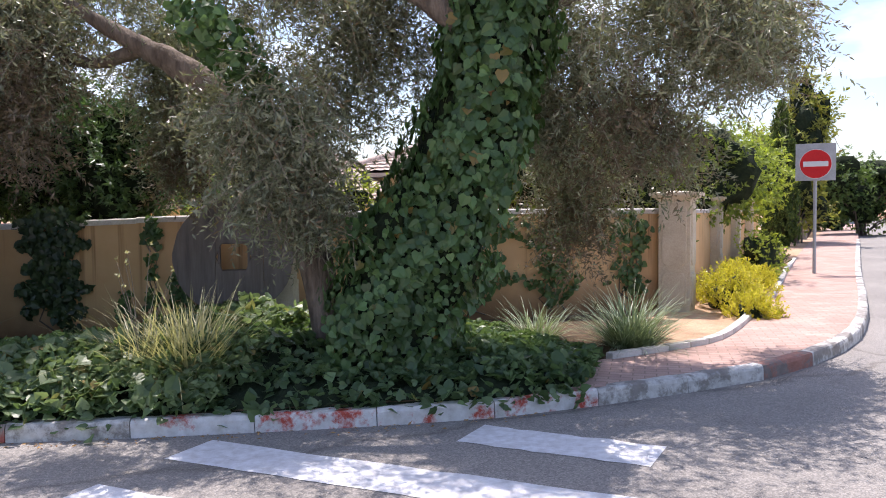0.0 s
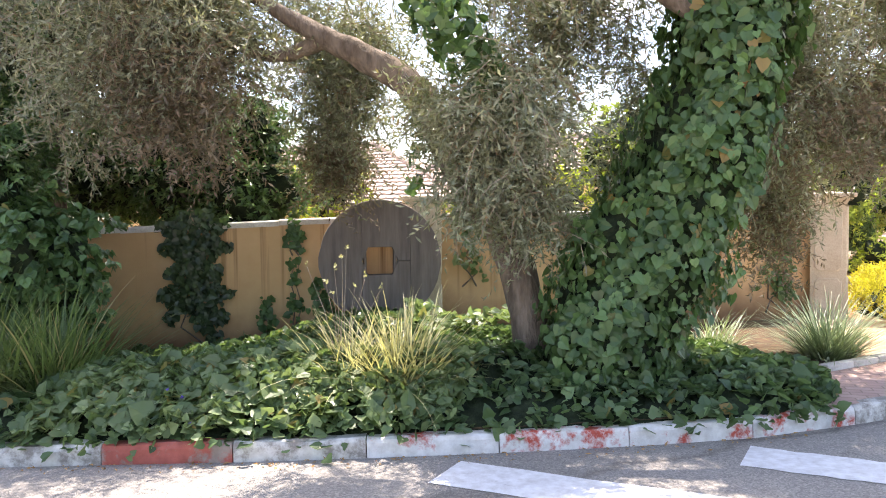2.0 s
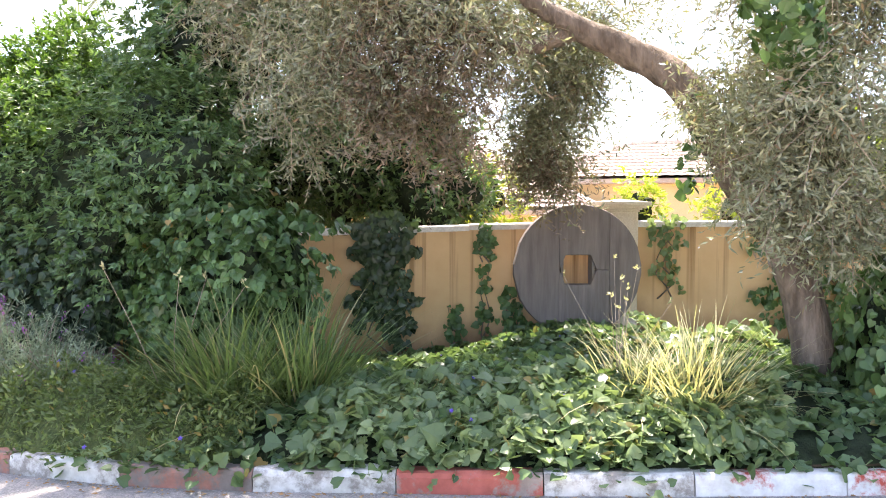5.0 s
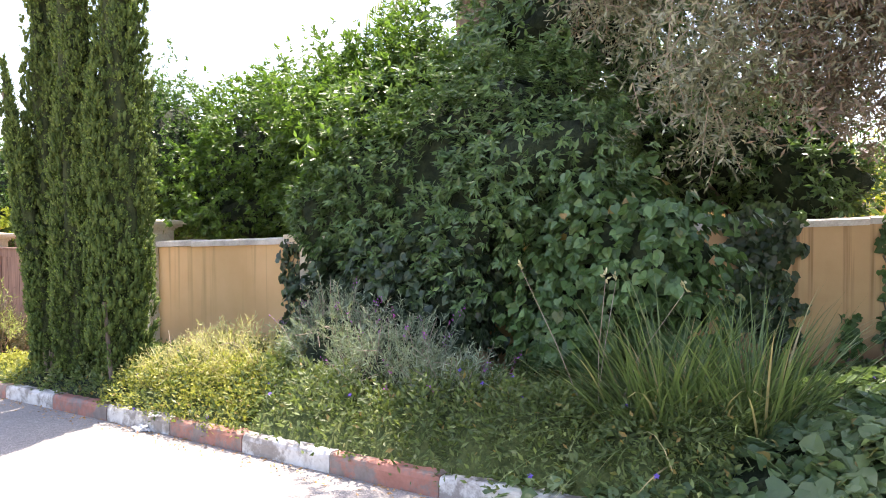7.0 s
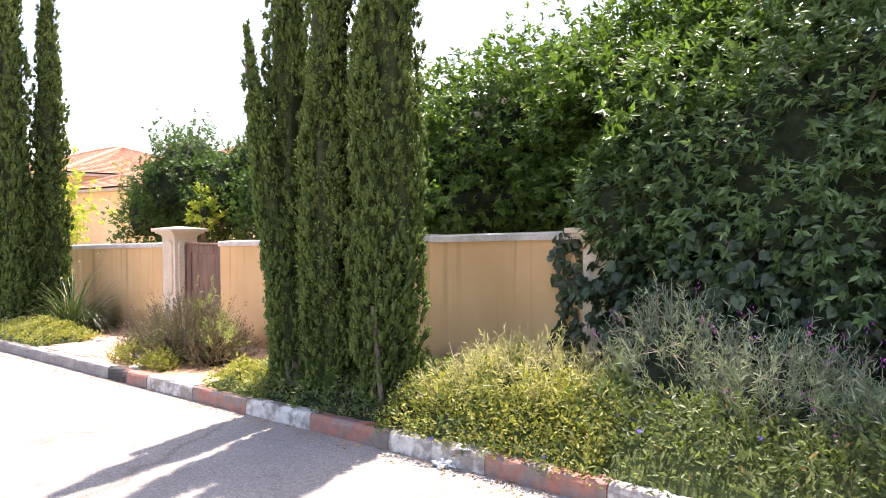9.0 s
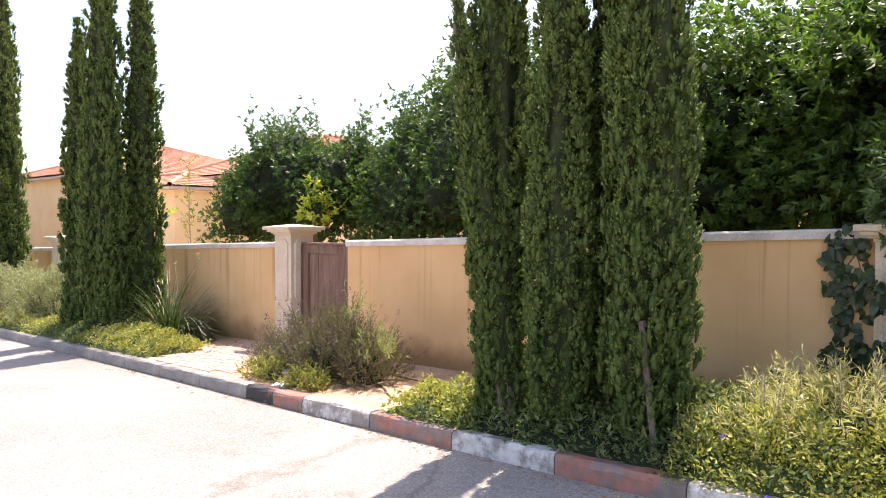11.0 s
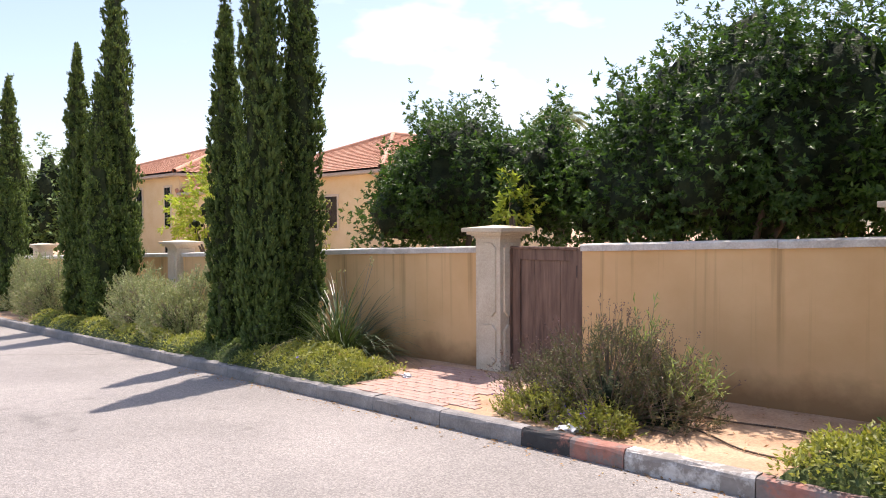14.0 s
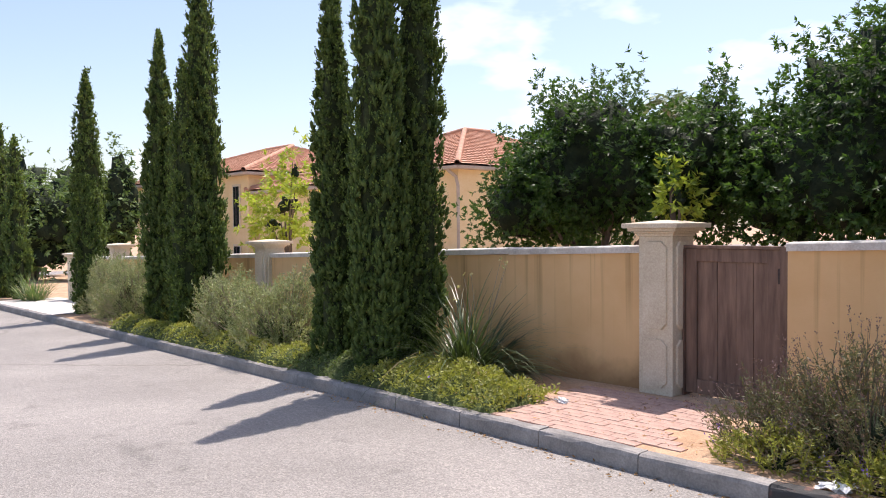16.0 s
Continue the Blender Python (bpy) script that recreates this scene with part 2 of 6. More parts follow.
M_GRASS_DRY = leaf_mat("straw_leaf", (0.25, 0.24, 0.11), (0.56, 0.52, 0.31), rough=0.5, trans=0.35)
M_GRASS_VAR = leaf_mat("variegated_leaf", (0.10, 0.15, 0.08), (0.36, 0.42, 0.27), rough=0.45, trans=0.25)
M_SAGE = leaf_mat("grey_green_leaf", (0.115, 0.155, 0.095), (0.28, 0.335, 0.225), rough=0.6, trans=0.25)
M_ROSEMARY = leaf_mat("silvery_shrub_leaf", (0.13, 0.16, 0.072), (0.37, 0.395, 0.20), rough=0.6, trans=0.25, dry=0.08, dry_col=(0.33, 0.25, 0.14))
M_LAV_SPIKE = leaf_mat("dry_lavender_spike", (0.075, 0.045, 0.045), (0.19, 0.115, 0.11), rough=0.7, trans=0.2)
M_SPRIG = leaf_mat("pale_sprig_leaf", (0.13, 0.17, 0.05), (0.32, 0.37, 0.13), rough=0.5, trans=0.35)
M_SPRAY = leaf_mat("pale_dry_spray", (0.24, 0.24, 0.10), (0.56, 0.53, 0.27), rough=0.6, trans=0.35, dry=0.1, dry_col=(0.45, 0.36, 0.2))
M_YELLOW = leaf_mat("yellow_leaf", (0.34, 0.32, 0.03), (0.62, 0.55, 0.07), rough=0.45, trans=0.45, patch=4.0)
M_LAV = leaf_mat("lavender_leaf", (0.055, 0.064, 0.03), (0.165, 0.172, 0.076), rough=0.6, trans=0.22, dry=0.26, dry_col=(0.19, 0.12, 0.075))
M_CYP = leaf_mat("cypress_spray", (0.040, 0.074, 0.016), (0.160, 0.228, 0.050), rough=0.6, trans=0.2, spec=0.3, patch=5.0)
M_CYP_KNOB = rough_mat("cypress_plume_scales", (0.040, 0.068, 0.016), (0.115, 0.160, 0.040), 7, 0.9, 160, 0.012)
M_SHRUB = leaf_mat("garden_shrub_leaf", (0.10, 0.15, 0.025), (0.25, 0.31, 0.06), rough=0.45, trans=0.42)
# M_IVY lightened: dappled sun on the bed is put into the colour
M_IVY_BED = leaf_mat("sunlit_ivy_leaf", (0.045, 0.092, 0.042), (0.145, 0.215, 0.092), rough=0.4, trans=0.35, dry=0.008)
# darker than the sprays: shade in the hollows is painted on the core
M_CYP_CORE = rough_mat("cypress_gap_shade", (0.020, 0.030, 0.010), (0.052, 0.066, 0.022), 9, 0.9, 30, 0.03)
M_FAR = leaf_mat("distant_leaf", (0.055, 0.10, 0.026), (0.16, 0.24, 0.07), rough=0.5, trans=0.3)
M_FLOWER = leaf_mat("violet_flower", (0.10, 0.06, 0.40), (0.22, 0.14, 0.62), rough=0.5, trans=0.3)
M_FLOWER_P = leaf_mat("purple_flower", (0.20, 0.03, 0.25), (0.40, 0.09, 0.45), rough=0.5, trans=0.3)
M_FLOWER_R = leaf_mat("red_flower", (0.5, 0.07, 0.04), (0.7, 0.14, 0.06), rough=0.5, trans=0.3)
M_ROOF = rough_mat("terracotta_tile", (0.44, 0.22, 0.14), (0.62, 0.38, 0.27), 4, 0.85, 30, 0.004)
M_ROOF_PALE = rough_mat("bleached_roof_tile", (0.52, 0.40, 0.33), (0.68, 0.56, 0.48), 4, 0.85, 30, 0.004)
M_HOUSE = rough_mat("cream_house_render", (0.74, 0.575, 0.32), (0.81, 0.66, 0.41), 1.2, 0.9, 90, 0.002)
M_TRIM = rough_mat("painted_eaves", (0.42, 0.36, 0.30), (0.52, 0.45, 0.37), 2, 0.7, 50, 0.002)
M_DARKWOOD = wood_mat("dark_window_frame", (0.03, 0.022, 0.02), (0.07, 0.05, 0.045))
M_STEEL = rough_mat("galvanised_steel", (0.34, 0.35, 0.36), (0.45, 0.46, 0.47), 5, 0.45, 60, 0.001, spec=0.6)
M_SIGN_R = rough_mat("sign_red", (0.62, 0.012, 0.015), (0.70, 0.02, 0.02), 3, 0.4, 90, 0.0005)
M_SIGN_W = rough_mat("sign_white", (0.72, 0.72, 0.71), (0.80, 0.80, 0.79), 3, 0.4, 90, 0.0005)
M_POLE = rough_mat("grey_utility_pole", (0.24, 0.21, 0.18), (0.36, 0.33, 0.29), 4, 0.9, 30, 0.004)
M_BLUE = rough_mat("blue_sheet_metal", (0.02, 0.16, 0.26), (0.04, 0.24, 0.36), 2, 0.6, 30, 0.002)
M_LIGHTMETAL = rough_mat("pale_sheet_metal", (0.40, 0.42, 0.44), (0.52, 0.53, 0.55), 2, 0.6, 30, 0.002)
M_PIPE = rough_mat("irrigation_hose", (0.06, 0.04, 0.03), (0.13, 0.09, 0.06), 8, 0.6, 40, 0.001)
M_DRYLEAF = leaf_mat("fallen_leaf", (0.20, 0.10, 0.04), (0.46, 0.27, 0.11), rough=0.7, trans=0.2)
M_LITTER = rough_mat("crumpled_paper", (0.6, 0.6, 0.6), (0.78, 0.78, 0.78), 12, 0.8, 30, 0.004)


def glass_mat():
    m, n, l, p = mat_base("window_glass")
    p.inputs["Base Color"].default_value = (0.02, 0.025, 0.03, 1)
    p.inputs["Roughness"].default_value = 0.06
    p.inputs["Specular IOR Level"].default_value = 0.8
    return m


M_GLASS = glass_mat()


# ---------------------------------------------------------------- tools
def mesh_np(name, verts, faces, mat, smooth=False):
    """A mesh from arrays: verts (n, 3), faces (m, 3 or 4)."""
    verts, faces = np.asarray(verts, np.float32), np.asarray(faces, np.int32)
    me = bpy.data.meshes.new(name)
    k = faces.shape[1]
    me.vertices.add(len(verts))
    me.vertices.foreach_set("co", verts.ravel())
    me.loops.add(faces.size)
    me.loops.foreach_set("vertex_index", faces.ravel())
    me.polygons.add(len(faces))
    me.polygons.foreach_set("loop_start", np.arange(0, faces.size, k, dtype=np.int32))
    me.polygons.foreach_set("use_smooth", np.full(len(faces), smooth))
    me.update(calc_edges=True)
    me.materials.append(mat)
    return me


FOLIAGE = ("leaf_mass", "inner_plume_mass", "blade_mass", "stem_mass", "flower_mass", "flower_stem_mass", "twig_mass", "crown", "inner_mass", "leaf_blades", "twigs", "flowers", "flower_heads", "flower_spikes", "flower_stems", "foliage", "stems", "dead_leaf", "dry_sprays", "blossom")


def part(name, bm, mat, parent, label=""):
    """One mesh object under a thing; bm is a bmesh or a mesh."""
    if isinstance(bm, bpy.types.Mesh):
        me = bm
    else:
        me = bpy.data.meshes.new(name)
        bm.to_mesh(me)
        bm.free()
        me.materials.append(mat)
    ob = new(name, me)
    ob.parent = parent
    return tagged(ob, label, kind="stuff" if name in FOLIAGE else "")


def empty(name, at=(0, 0, 0), label="", category="", group="", kind="", rz=0.0):
    ob = new(name)
    ob.empty_display_size = 0.2
    ob.matrix_basis = pose(*at, 0, 0, rz)
    return tagged(ob, label, category, group, kind)


def box(bm, lo, hi, bevel=0.0):
    r = bmesh.ops.create_cube(bm, size=1.0)
    c = [(a + b) / 2 for a, b in zip(lo, hi)]
    s = [b - a for a, b in zip(lo, hi)]
    for v in r["verts"]:
        v.co = Vector((c[i] + v.co[i] * s[i] for i in range(3)))
    if bevel:
        es = list({e for v in r["verts"] for e in v.link_edges})
        bmesh.ops.bevel(bm, geom=es, offset=bevel, segments=2, affect="EDGES", profile=0.6)
    return r


def boxed(lo, hi, bevel=0.0):
    bm = bmesh.new()
    box(bm, lo, hi, bevel)
    return bm


def tube(points, radii, sides=9, wobble=0.0, seed=1):
    """A tapering limb through points; returns verts, faces."""
    pts = [Vector(p) for p in points]
    r = np.random.default_rng(seed)
    out, faces = [], []
    for i, p in enumerate(pts):
        d = (pts[min(i + 1, len(pts) - 1)] - pts[max(i - 1, 0)]).normalized()
        a = d.orthogonal().normalized() if i == 0 else (a - d * a.dot(d)).normalized()
        b = d.cross(a)
        for k in range(sides):
            th = 2 * math.pi * k / sides
            q = p + (a * math.cos(th) + b * math.sin(th)) * radii[i] * (1 + wobble * (r.random() - 0.5) * 2)
            out.append(q[:])
    for i in range(len(pts) - 1):
        for k in range(sides):
            k2 = (k + 1) % sides
            faces.append((i * sides + k, i * sides + k2, (i + 1) * sides + k2, (i + 1) * sides + k))
    return np.array(out), np.array(faces)


def spline(points, steps):
    """Catmull-Rom through points with values of any width."""
    p = np.array(points, float)
    p = np.vstack([2 * p[0] - p[1], p, 2 * p[-1] - p[-2]])
    out = []
    for i in range(1, len(p) - 2):
        for s in range(steps):
            t = s / steps
            out.append(0.5 * (2 * p[i] + (p[i + 1] - p[i - 1]) * t + (2 * p[i - 1] - 5 * p[i] + 4 * p[i + 1] - p[i + 2]) * t ** 2
                              + (3 * p[i] - p[i - 1] - 3 * p[i + 1] + p[i + 2]) * t ** 3))
    out.append(p[-2])
    return np.array(out)


def joined(pieces):
    vs, fs, at = [], [], 0
    for v, f in pieces:
        vs.append(v)
        fs.append(np.asarray(f) + at)
        at += len(v)
    return np.vstack(vs), np.vstack(fs)


# leaf shapes lie in x (width) and y (length from 0 to 1), z is the fold
LANCE = (np.array([(0, 0, 0), (0.5, 0.42, 0.14), (0, 1, -0.05), (-0.5, 0.42, 0.14)]), np.array([(0, 1, 2), (0, 2, 3)]))
SLIM = (np.array([(0, 0, 0), (0.5, 0.45, 0.0), (0, 1, 0), (-0.5, 0.45, 0.0)]), np.array([(0, 1, 2), (0, 2, 3)]))
HEART = (np.array([(0, 0.02, 0), (0.34, -0.10, 0.04), (0.56, 0.22, 0.08), (0.38, 0.60, 0.05), (0, 1.0, -0.10), (-0.38, 0.60, 0.05), (-0.56, 0.22, 0.08), (-0.34, -0.10, 0.04), (0, 0.36, -0.03)]),
         np.array([(8, 0, 1), (8, 1, 2), (8, 2, 3), (8, 3, 4), (8, 4, 5), (8, 5, 6), (8, 6, 7), (8, 7, 0)]))


def unit(a):
    return a / np.maximum(np.linalg.norm(a, axis=-1, keepdims=True), 1e-9)


def leaves(shape, at, along, normal, length, width):
    """Leaves at points, growing along, facing normal; returns verts, faces (triangles)."""
    tv, tf = shape
    y = unit(along)
    x = unit(np.cross(y, normal) + 1e-6)
    z = np.cross(x, y)
    L, W = np.broadcast_to(length, len(at))[:, None, None], np.broadcast_to(width, len(at))[:, None, None]
    v = at[:, None] + tv[None, :, :1] * W * x[:, None] + tv[None, :, 1:2] * L * y[:, None] + tv[None, :, 2:] * W * z[:, None]
    f = tf[None] + (np.arange(len(at)) * len(tv))[:, None, None]
    return v.reshape(-1, 3), f.reshape(-1, 3)


def blades(at, lean, height, width, bend, segs=5):
    """Strap leaves that rise at points, lean outwards and bend over."""
    n = len(at)
    side = unit(np.stack([-lean[:, 1], lean[:, 0], np.zeros(n)], 1))
    out = np.zeros((n, segs + 1, 2, 3))
    p, ang = at.copy(), np.full(n, 0.0)
    tilt = np.linalg.norm(lean[:, :2], axis=1)
    h = np.stack([lean[:, 0], lean[:, 1], np.zeros(n)], 1)
    h = unit(h)
    for s in range(segs + 1):
        k = s / segs
        w = width * (0.75 + 0.6 * k - 1.32 * k * k)
        w = np.maximum(w, 0.0006)
        out[:, s, 0], out[:, s, 1] = p - side * w[:, None] / 2, p + side * w[:, None] / 2
        a = tilt + bend * k ** 1.3
        p = p + (h * np.sin(a)[:, None] + np.array([0, 0, 1]) * np.cos(a)[:, None]) * (height / segs)[:, None]
    v = out.reshape(-1, 3)
    f = []
    for s in range(segs):
        f.append([2 * s, 2 * s + 1, 2 * s + 3, 2 * s + 2])
    f = np.array(f)[None] + (np.arange(n) * 2 * (segs + 1))[:, None, None]
    return v, f.reshape(-1, 4)


def sphere_dirs(n, r):
    return unit(r.normal(size=(n, 3)))


def lumps(d, seed, amp=0.2, freq=2.2):
    """A smooth lumpy radius for directions d."""
    r = np.random.default_rng(seed)
    out = np.ones(len(d))
    for k in range(7):
        w = unit(r.normal(size=3)) * freq * (0.7 + k * 0.35)
        out += amp / (1 + 0.45 * k) * np.sin(d @ w * math.pi + r.random() * 6.3)
    return out


def blob_core(centre, radii, seed, amp=0.16, n=2):
    bm = bmesh.new()
    bmesh.ops.create_icosphere(bm, subdivisions=n + 1, radius=1)
    bm.verts.ensure_lookup_table()
    d = np.array([v.co[:] for v in bm.verts])
    f = np.array([[v.index for v in p.verts] for p in bm.faces])
    bm.free()
    d = unit(d)
    return np.array(centre) + d * np.array(radii) * lumps(d, seed, amp)[:, None], f


def whorl_bush(blobs, tips, per, length, width, seed, shape=LANCE, droop=0.25, spread=0.95, shell=0.36, amp=0.2, zmin=None, core_size=0.66):
    """Foliage of broad leaves: twig tips on lumpy blobs, a whorl of leaves at each. Returns leaf and core geometry."""
    r = np.random.default_rng(seed)
    area = np.array([a[0] * a[1] + a[1] * a[2] + a[0] * a[2] for _, a in blobs])
    at, out = [], []
    for i, (c, a) in enumerate(blobs):
        k = int(tips * area[i] / area.sum())
        d = sphere_dirs(k, r)
        rad = lumps(d, seed + i, amp) * (1 - shell * r.random(k) ** 1.5 + 0.07 * r.normal(size=k))
        at.append(np.array(c) + d * np.array(a) * rad[:, None])
        out.append(unit(d / np.array(a)))
    at, out = np.vstack(at), np.vstack(out)
    keep = np.ones(len(at), bool)
    for i, (c, a) in enumerate(blobs):
        keep &= np.linalg.norm((at - np.array(c)) / np.array(a), axis=1) > 0.60
    if zmin is not None:
        keep &= at[:, 2] > zmin
    at, out = at[keep], out[keep]
    axis = unit(out + 0.35 * r.normal(size=out.shape) + np.array([0, 0, 0.45]))
    n = len(at)
    th = r.random((n, per)) * 0.9 + np.arange(per)[None] * (2 * math.pi / per * 1.618)
    a1 = unit(np.cross(axis, np.array([0.31, 0.17, 0.93])))
    a2 = np.cross(axis, a1)
    ring = np.cos(th)[..., None] * a1[:, None] + np.sin(th)[..., None] * a2[:, None]
    ang = spread * (0.45 + 0.85 * r.random((n, per)))[..., None]
    along = axis[:, None] * np.cos(ang) + ring * np.sin(ang) - np.array([0, 0, droop])
    pos = at[:, None] - axis[:, None] * (r.random((n, per, 1)) * length * 0.9)
    nor = axis[:, None] + 0.35 * r.normal(size=along.shape)
    m = n * per
    ln = length * (0.6 + 0.6 * r.random(m))
    lv = leaves(shape, pos.reshape(m, 3), along.reshape(m, 3), nor.reshape(m, 3), ln, ln * width / length)
    core = joined([blob_core(c, [x * core_size for x in a], seed + i, amp) for i, (c, a) in enumerate(blobs)])
    return lv, core


# ---------------------------------------------------------------- lie of the land
def road_z(x):
    """The street falls gently towards -x."""
    return 0.02 * (np.clip(x, -70, 60) + 10)


KERB_LINE = [(-60, 3.86), (-48, 3.86), (-38, 3.86), (-31, 3.86), (-26, 3.86), (-22.5, 3.86), (-20, 3.85), (-18, 3.82), (-16, 3.80), (-14, 3.79), (-12, 3.78), (-10.6, 3.74), (-9.4, 3.72), (-8.3, 3.77), (-7.5, 3.93), (-6.8, 4.13), (-5.85, 4.38), (-4.75, 4.72), (-3.6, 5.12), (-2.4, 5.62),
             (-1.48, 6.25), (-0.4, 7.13), (0.14, 7.77), (0.79, 8.9), (1.31, 10.3), (2.0, 13.0), (3.56, 19.8), (7.15, 34.8), (14.3, 64.8)]
kerb_path = spline(KERB_LINE, 12)
LONG = 12 * KERB_LINE.index((0.14, 7.77))
BEND, CORNER = (-12.3, 5.75), (-1.05, 11.42)
SIDE = unit(np.array([0.205, 1.0]))


def kerb_y(x):
    """The kerb's front edge for the long straight and the first part of the bend."""
    return np.interp(x, kerb_path[:LONG, 0], kerb_path[:LONG, 1])


def wall_y(x):
    return np.where(x < BEND[0], BEND[1], BEND[1] + (x - BEND[0]) * (CORNER[1] - BEND[1]) / (CORNER[0] - BEND[0]))


def coping_z(x):
    return np.interp(x, [-60, -34.8, -12.3, -8.5, -7, -5.7, -4.2, -1.0], [0.2, 0.84, 1.53, 1.665, 1.73, 1.76, 1.775, 1.755])


def soil_z(x, y):
    """Soil behind the kerb: level with the kerb's top, heaped up towards the corner wall."""
    x, y = np.asarray(x, float), np.asarray(y, float)
    heap = 0.30 * np.exp(-((x + 6.3) / 0.95) ** 2 - ((y - 8.3) / 1.3) ** 2) + 0.10 * np.exp(-((x + 4.5) / 3.5) ** 2 - ((y - 7.0) / 1.8) ** 2) * np.clip((-1.2 - x) / 2.0, 0, 1)
    return road_z(x) + 0.115 + heap


def fan(name, grid_x, grid_y, zf, mat, label, keep=None):
    X, Y = np.meshgrid(grid_x, grid_y)
    v = np.stack([X.ravel(), Y.ravel(), zf(X.ravel(), Y.ravel())], 1)
    nx = len(grid_x)
    f = np.array([(j * nx + i, j * nx + i + 1, (j + 1) * nx + i + 1, (j + 1) * nx + i) for j in range(len(grid_y) - 1) for i in range(nx - 1)])
    if keep is not None:
        c = v[f].mean(1)
        f = f[keep(c[:, 0], c[:, 1])]
    return tagged(new(name, mesh_np(name, v, f, mat, True)), label, name, kind="structure")


fan("ground", np.array([-900, -300, -120, -70, -35, 0, 30, 60, 150, 400, 900]), np.array([-900, -300, -60, -10, 0, 30, 80, 200, 900]),
    lambda x, y: road_z(x) - 0.05, M_EARTH, "dry sandy earth reaching to the horizon")
fan("road", np.linspace(-70, 40, 56), np.linspace(-7.5, 90, 60), lambda x, y: road_z(x), M_ASPHALT, "pale worn asphalt road with fine cracks")


def bank():
    """Soil and paving behind the kerb: strips from the kerb's back edge to far behind the wall."""
    p = spline(KERB_LINE, 6)
    t = np.gradient(p, axis=0)
    nrm = unit(np.stack([-t[:, 1], t[:, 0]], 1))
    even = np.stack([np.convolve(np.pad(nrm[:, k], 30, "edge"), np.ones(61) / 61, "valid") for k in (0, 1)], 1)
    v, f = [], []
    offs = [0.10, 0.3, 0.6, 1.0, 1.5, 2.1, 2.8, 3.6, 4.6, 6, 8, 12, 20, 40]
    for o in offs:
        q = p + nrm * min(o, 0.6) + unit(even) * max(o - 0.6, 0.0)
        v.append(np.stack([q[:, 0], q[:, 1], soil_z(q[:, 0], q[:, 1])], 1))
    n = len(p)
    for j in range(len(offs) - 1):
        for i in range(n - 1):
            f.append((j * n + i, j * n + i + 1, (j + 1) * n + i + 1, (j + 1) * n + i))
    return np.vstack(v), np.array(f)


bv, bf = bank()
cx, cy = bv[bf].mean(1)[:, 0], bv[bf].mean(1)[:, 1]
# faces under the corner trees: darker litter with the shade in its colour
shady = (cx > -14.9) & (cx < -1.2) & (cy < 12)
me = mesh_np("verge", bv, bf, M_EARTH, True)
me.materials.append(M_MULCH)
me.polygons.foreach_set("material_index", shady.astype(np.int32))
tagged(new("verge", me), "sandy planting strip, leaf litter near the corner coloured with its shade", "verge", kind="structure")


def side_pavement():
    """Pink block pavement along the side street and round the corner."""
    p = spline([(-1.9, 5.95), (-1.48, 6.25), (-0.4, 7.13), (0.14, 7.77), (0.79, 8.9), (1.31, 10.3), (2.0, 13.0), (3.56, 19.8), (7.15, 34.8), (14.3, 64.8)], 10)
    q = spline([(-2.05, 6.75), (-1.75, 7.3), (-1.1, 8.0), (-0.6, 8.6), (-0.25, 9.6), (0.1, 11.0), (0.75, 13.6), (2.1, 20.3), (5.4, 35.2), (12.5, 65.2)], 10)
    t = unit(np.gradient(p, axis=0))
    p = p + np.stack([-t[:, 1], t[:, 0]], 1) * 0.06
    v = np.array([(*a, soil_z(*a) + 0.012) for a in p] + [(*a, soil_z(*a) + 0.012) for a in q])
    n = len(p)
    return v, np.array([(i, i + 1, n + i + 1, n + i) for i in range(n - 1)]), q


def block_mat():
    m, n, l, p = mat_base("pink_block_paving")
    b = n.new("ShaderNodeTexBrick")
    b.inputs["Scale"].default_value = 1.0
    b.inputs["Brick Width"].default_value, b.inputs["Row Height"].default_value, b.inputs["Mortar Size"].default_value = 0.2, 0.1, 0.006
    b.inputs["Color1"].default_value, b.inputs["Color2"].default_value, b.inputs["Mortar"].default_value = (0.50, 0.33, 0.28, 1), (0.60, 0.42, 0.36, 1), (0.34, 0.24, 0.19, 1)
    v = coords(n, l)
    l.new(v, b.inputs["Vector"])
    c = mix(n, l, 0.6, b.outputs["Color"], ramp(n, l, noise_node(n, l, 1.8, 6, v), [(0.35, (0.6, 0.56, 0.52)), (0.7, (1, 1, 1))]), "MULTIPLY")
    l.new(c, p.inputs["Base Color"])
    p.inputs["Roughness"].default_value = 0.9
    bump(n, l, b.outputs["Fac"], -0.5, 0.004, p)
    return m


pv, pf, inner_edge = side_pavement()
M_BLOCK = block_mat()
tagged(new("pavement", mesh_np("pavement", pv, pf, M_BLOCK)), "pink concrete block pavement beside the kerb", "pavement", kind="structure")
edging = empty("bed_edging", (0, 0, 0), "low concrete edging between bed and pavement", "edging", kind="structure")
for i in range(12, 72, 4):
    seg = inner_edge[i:i + 5]
    if len(seg) < 5:
        break
    z0 = soil_z(*seg[2])
    d = seg[-1] - seg[0]
    bm = boxed((-np.linalg.norm(d) / 2 + 0.004, -0.05, -0.1), (np.linalg.norm(d) / 2 - 0.004, 0.05, 0.07), 0.012)
    ob = part("edging_stone", bm, M_COPING, edging)
    ob.matrix_basis = pose(*((seg[0] + seg[-1]) / 2), float(z0), 0, 0, math.degrees(math.atan2(d[1], d[0])))


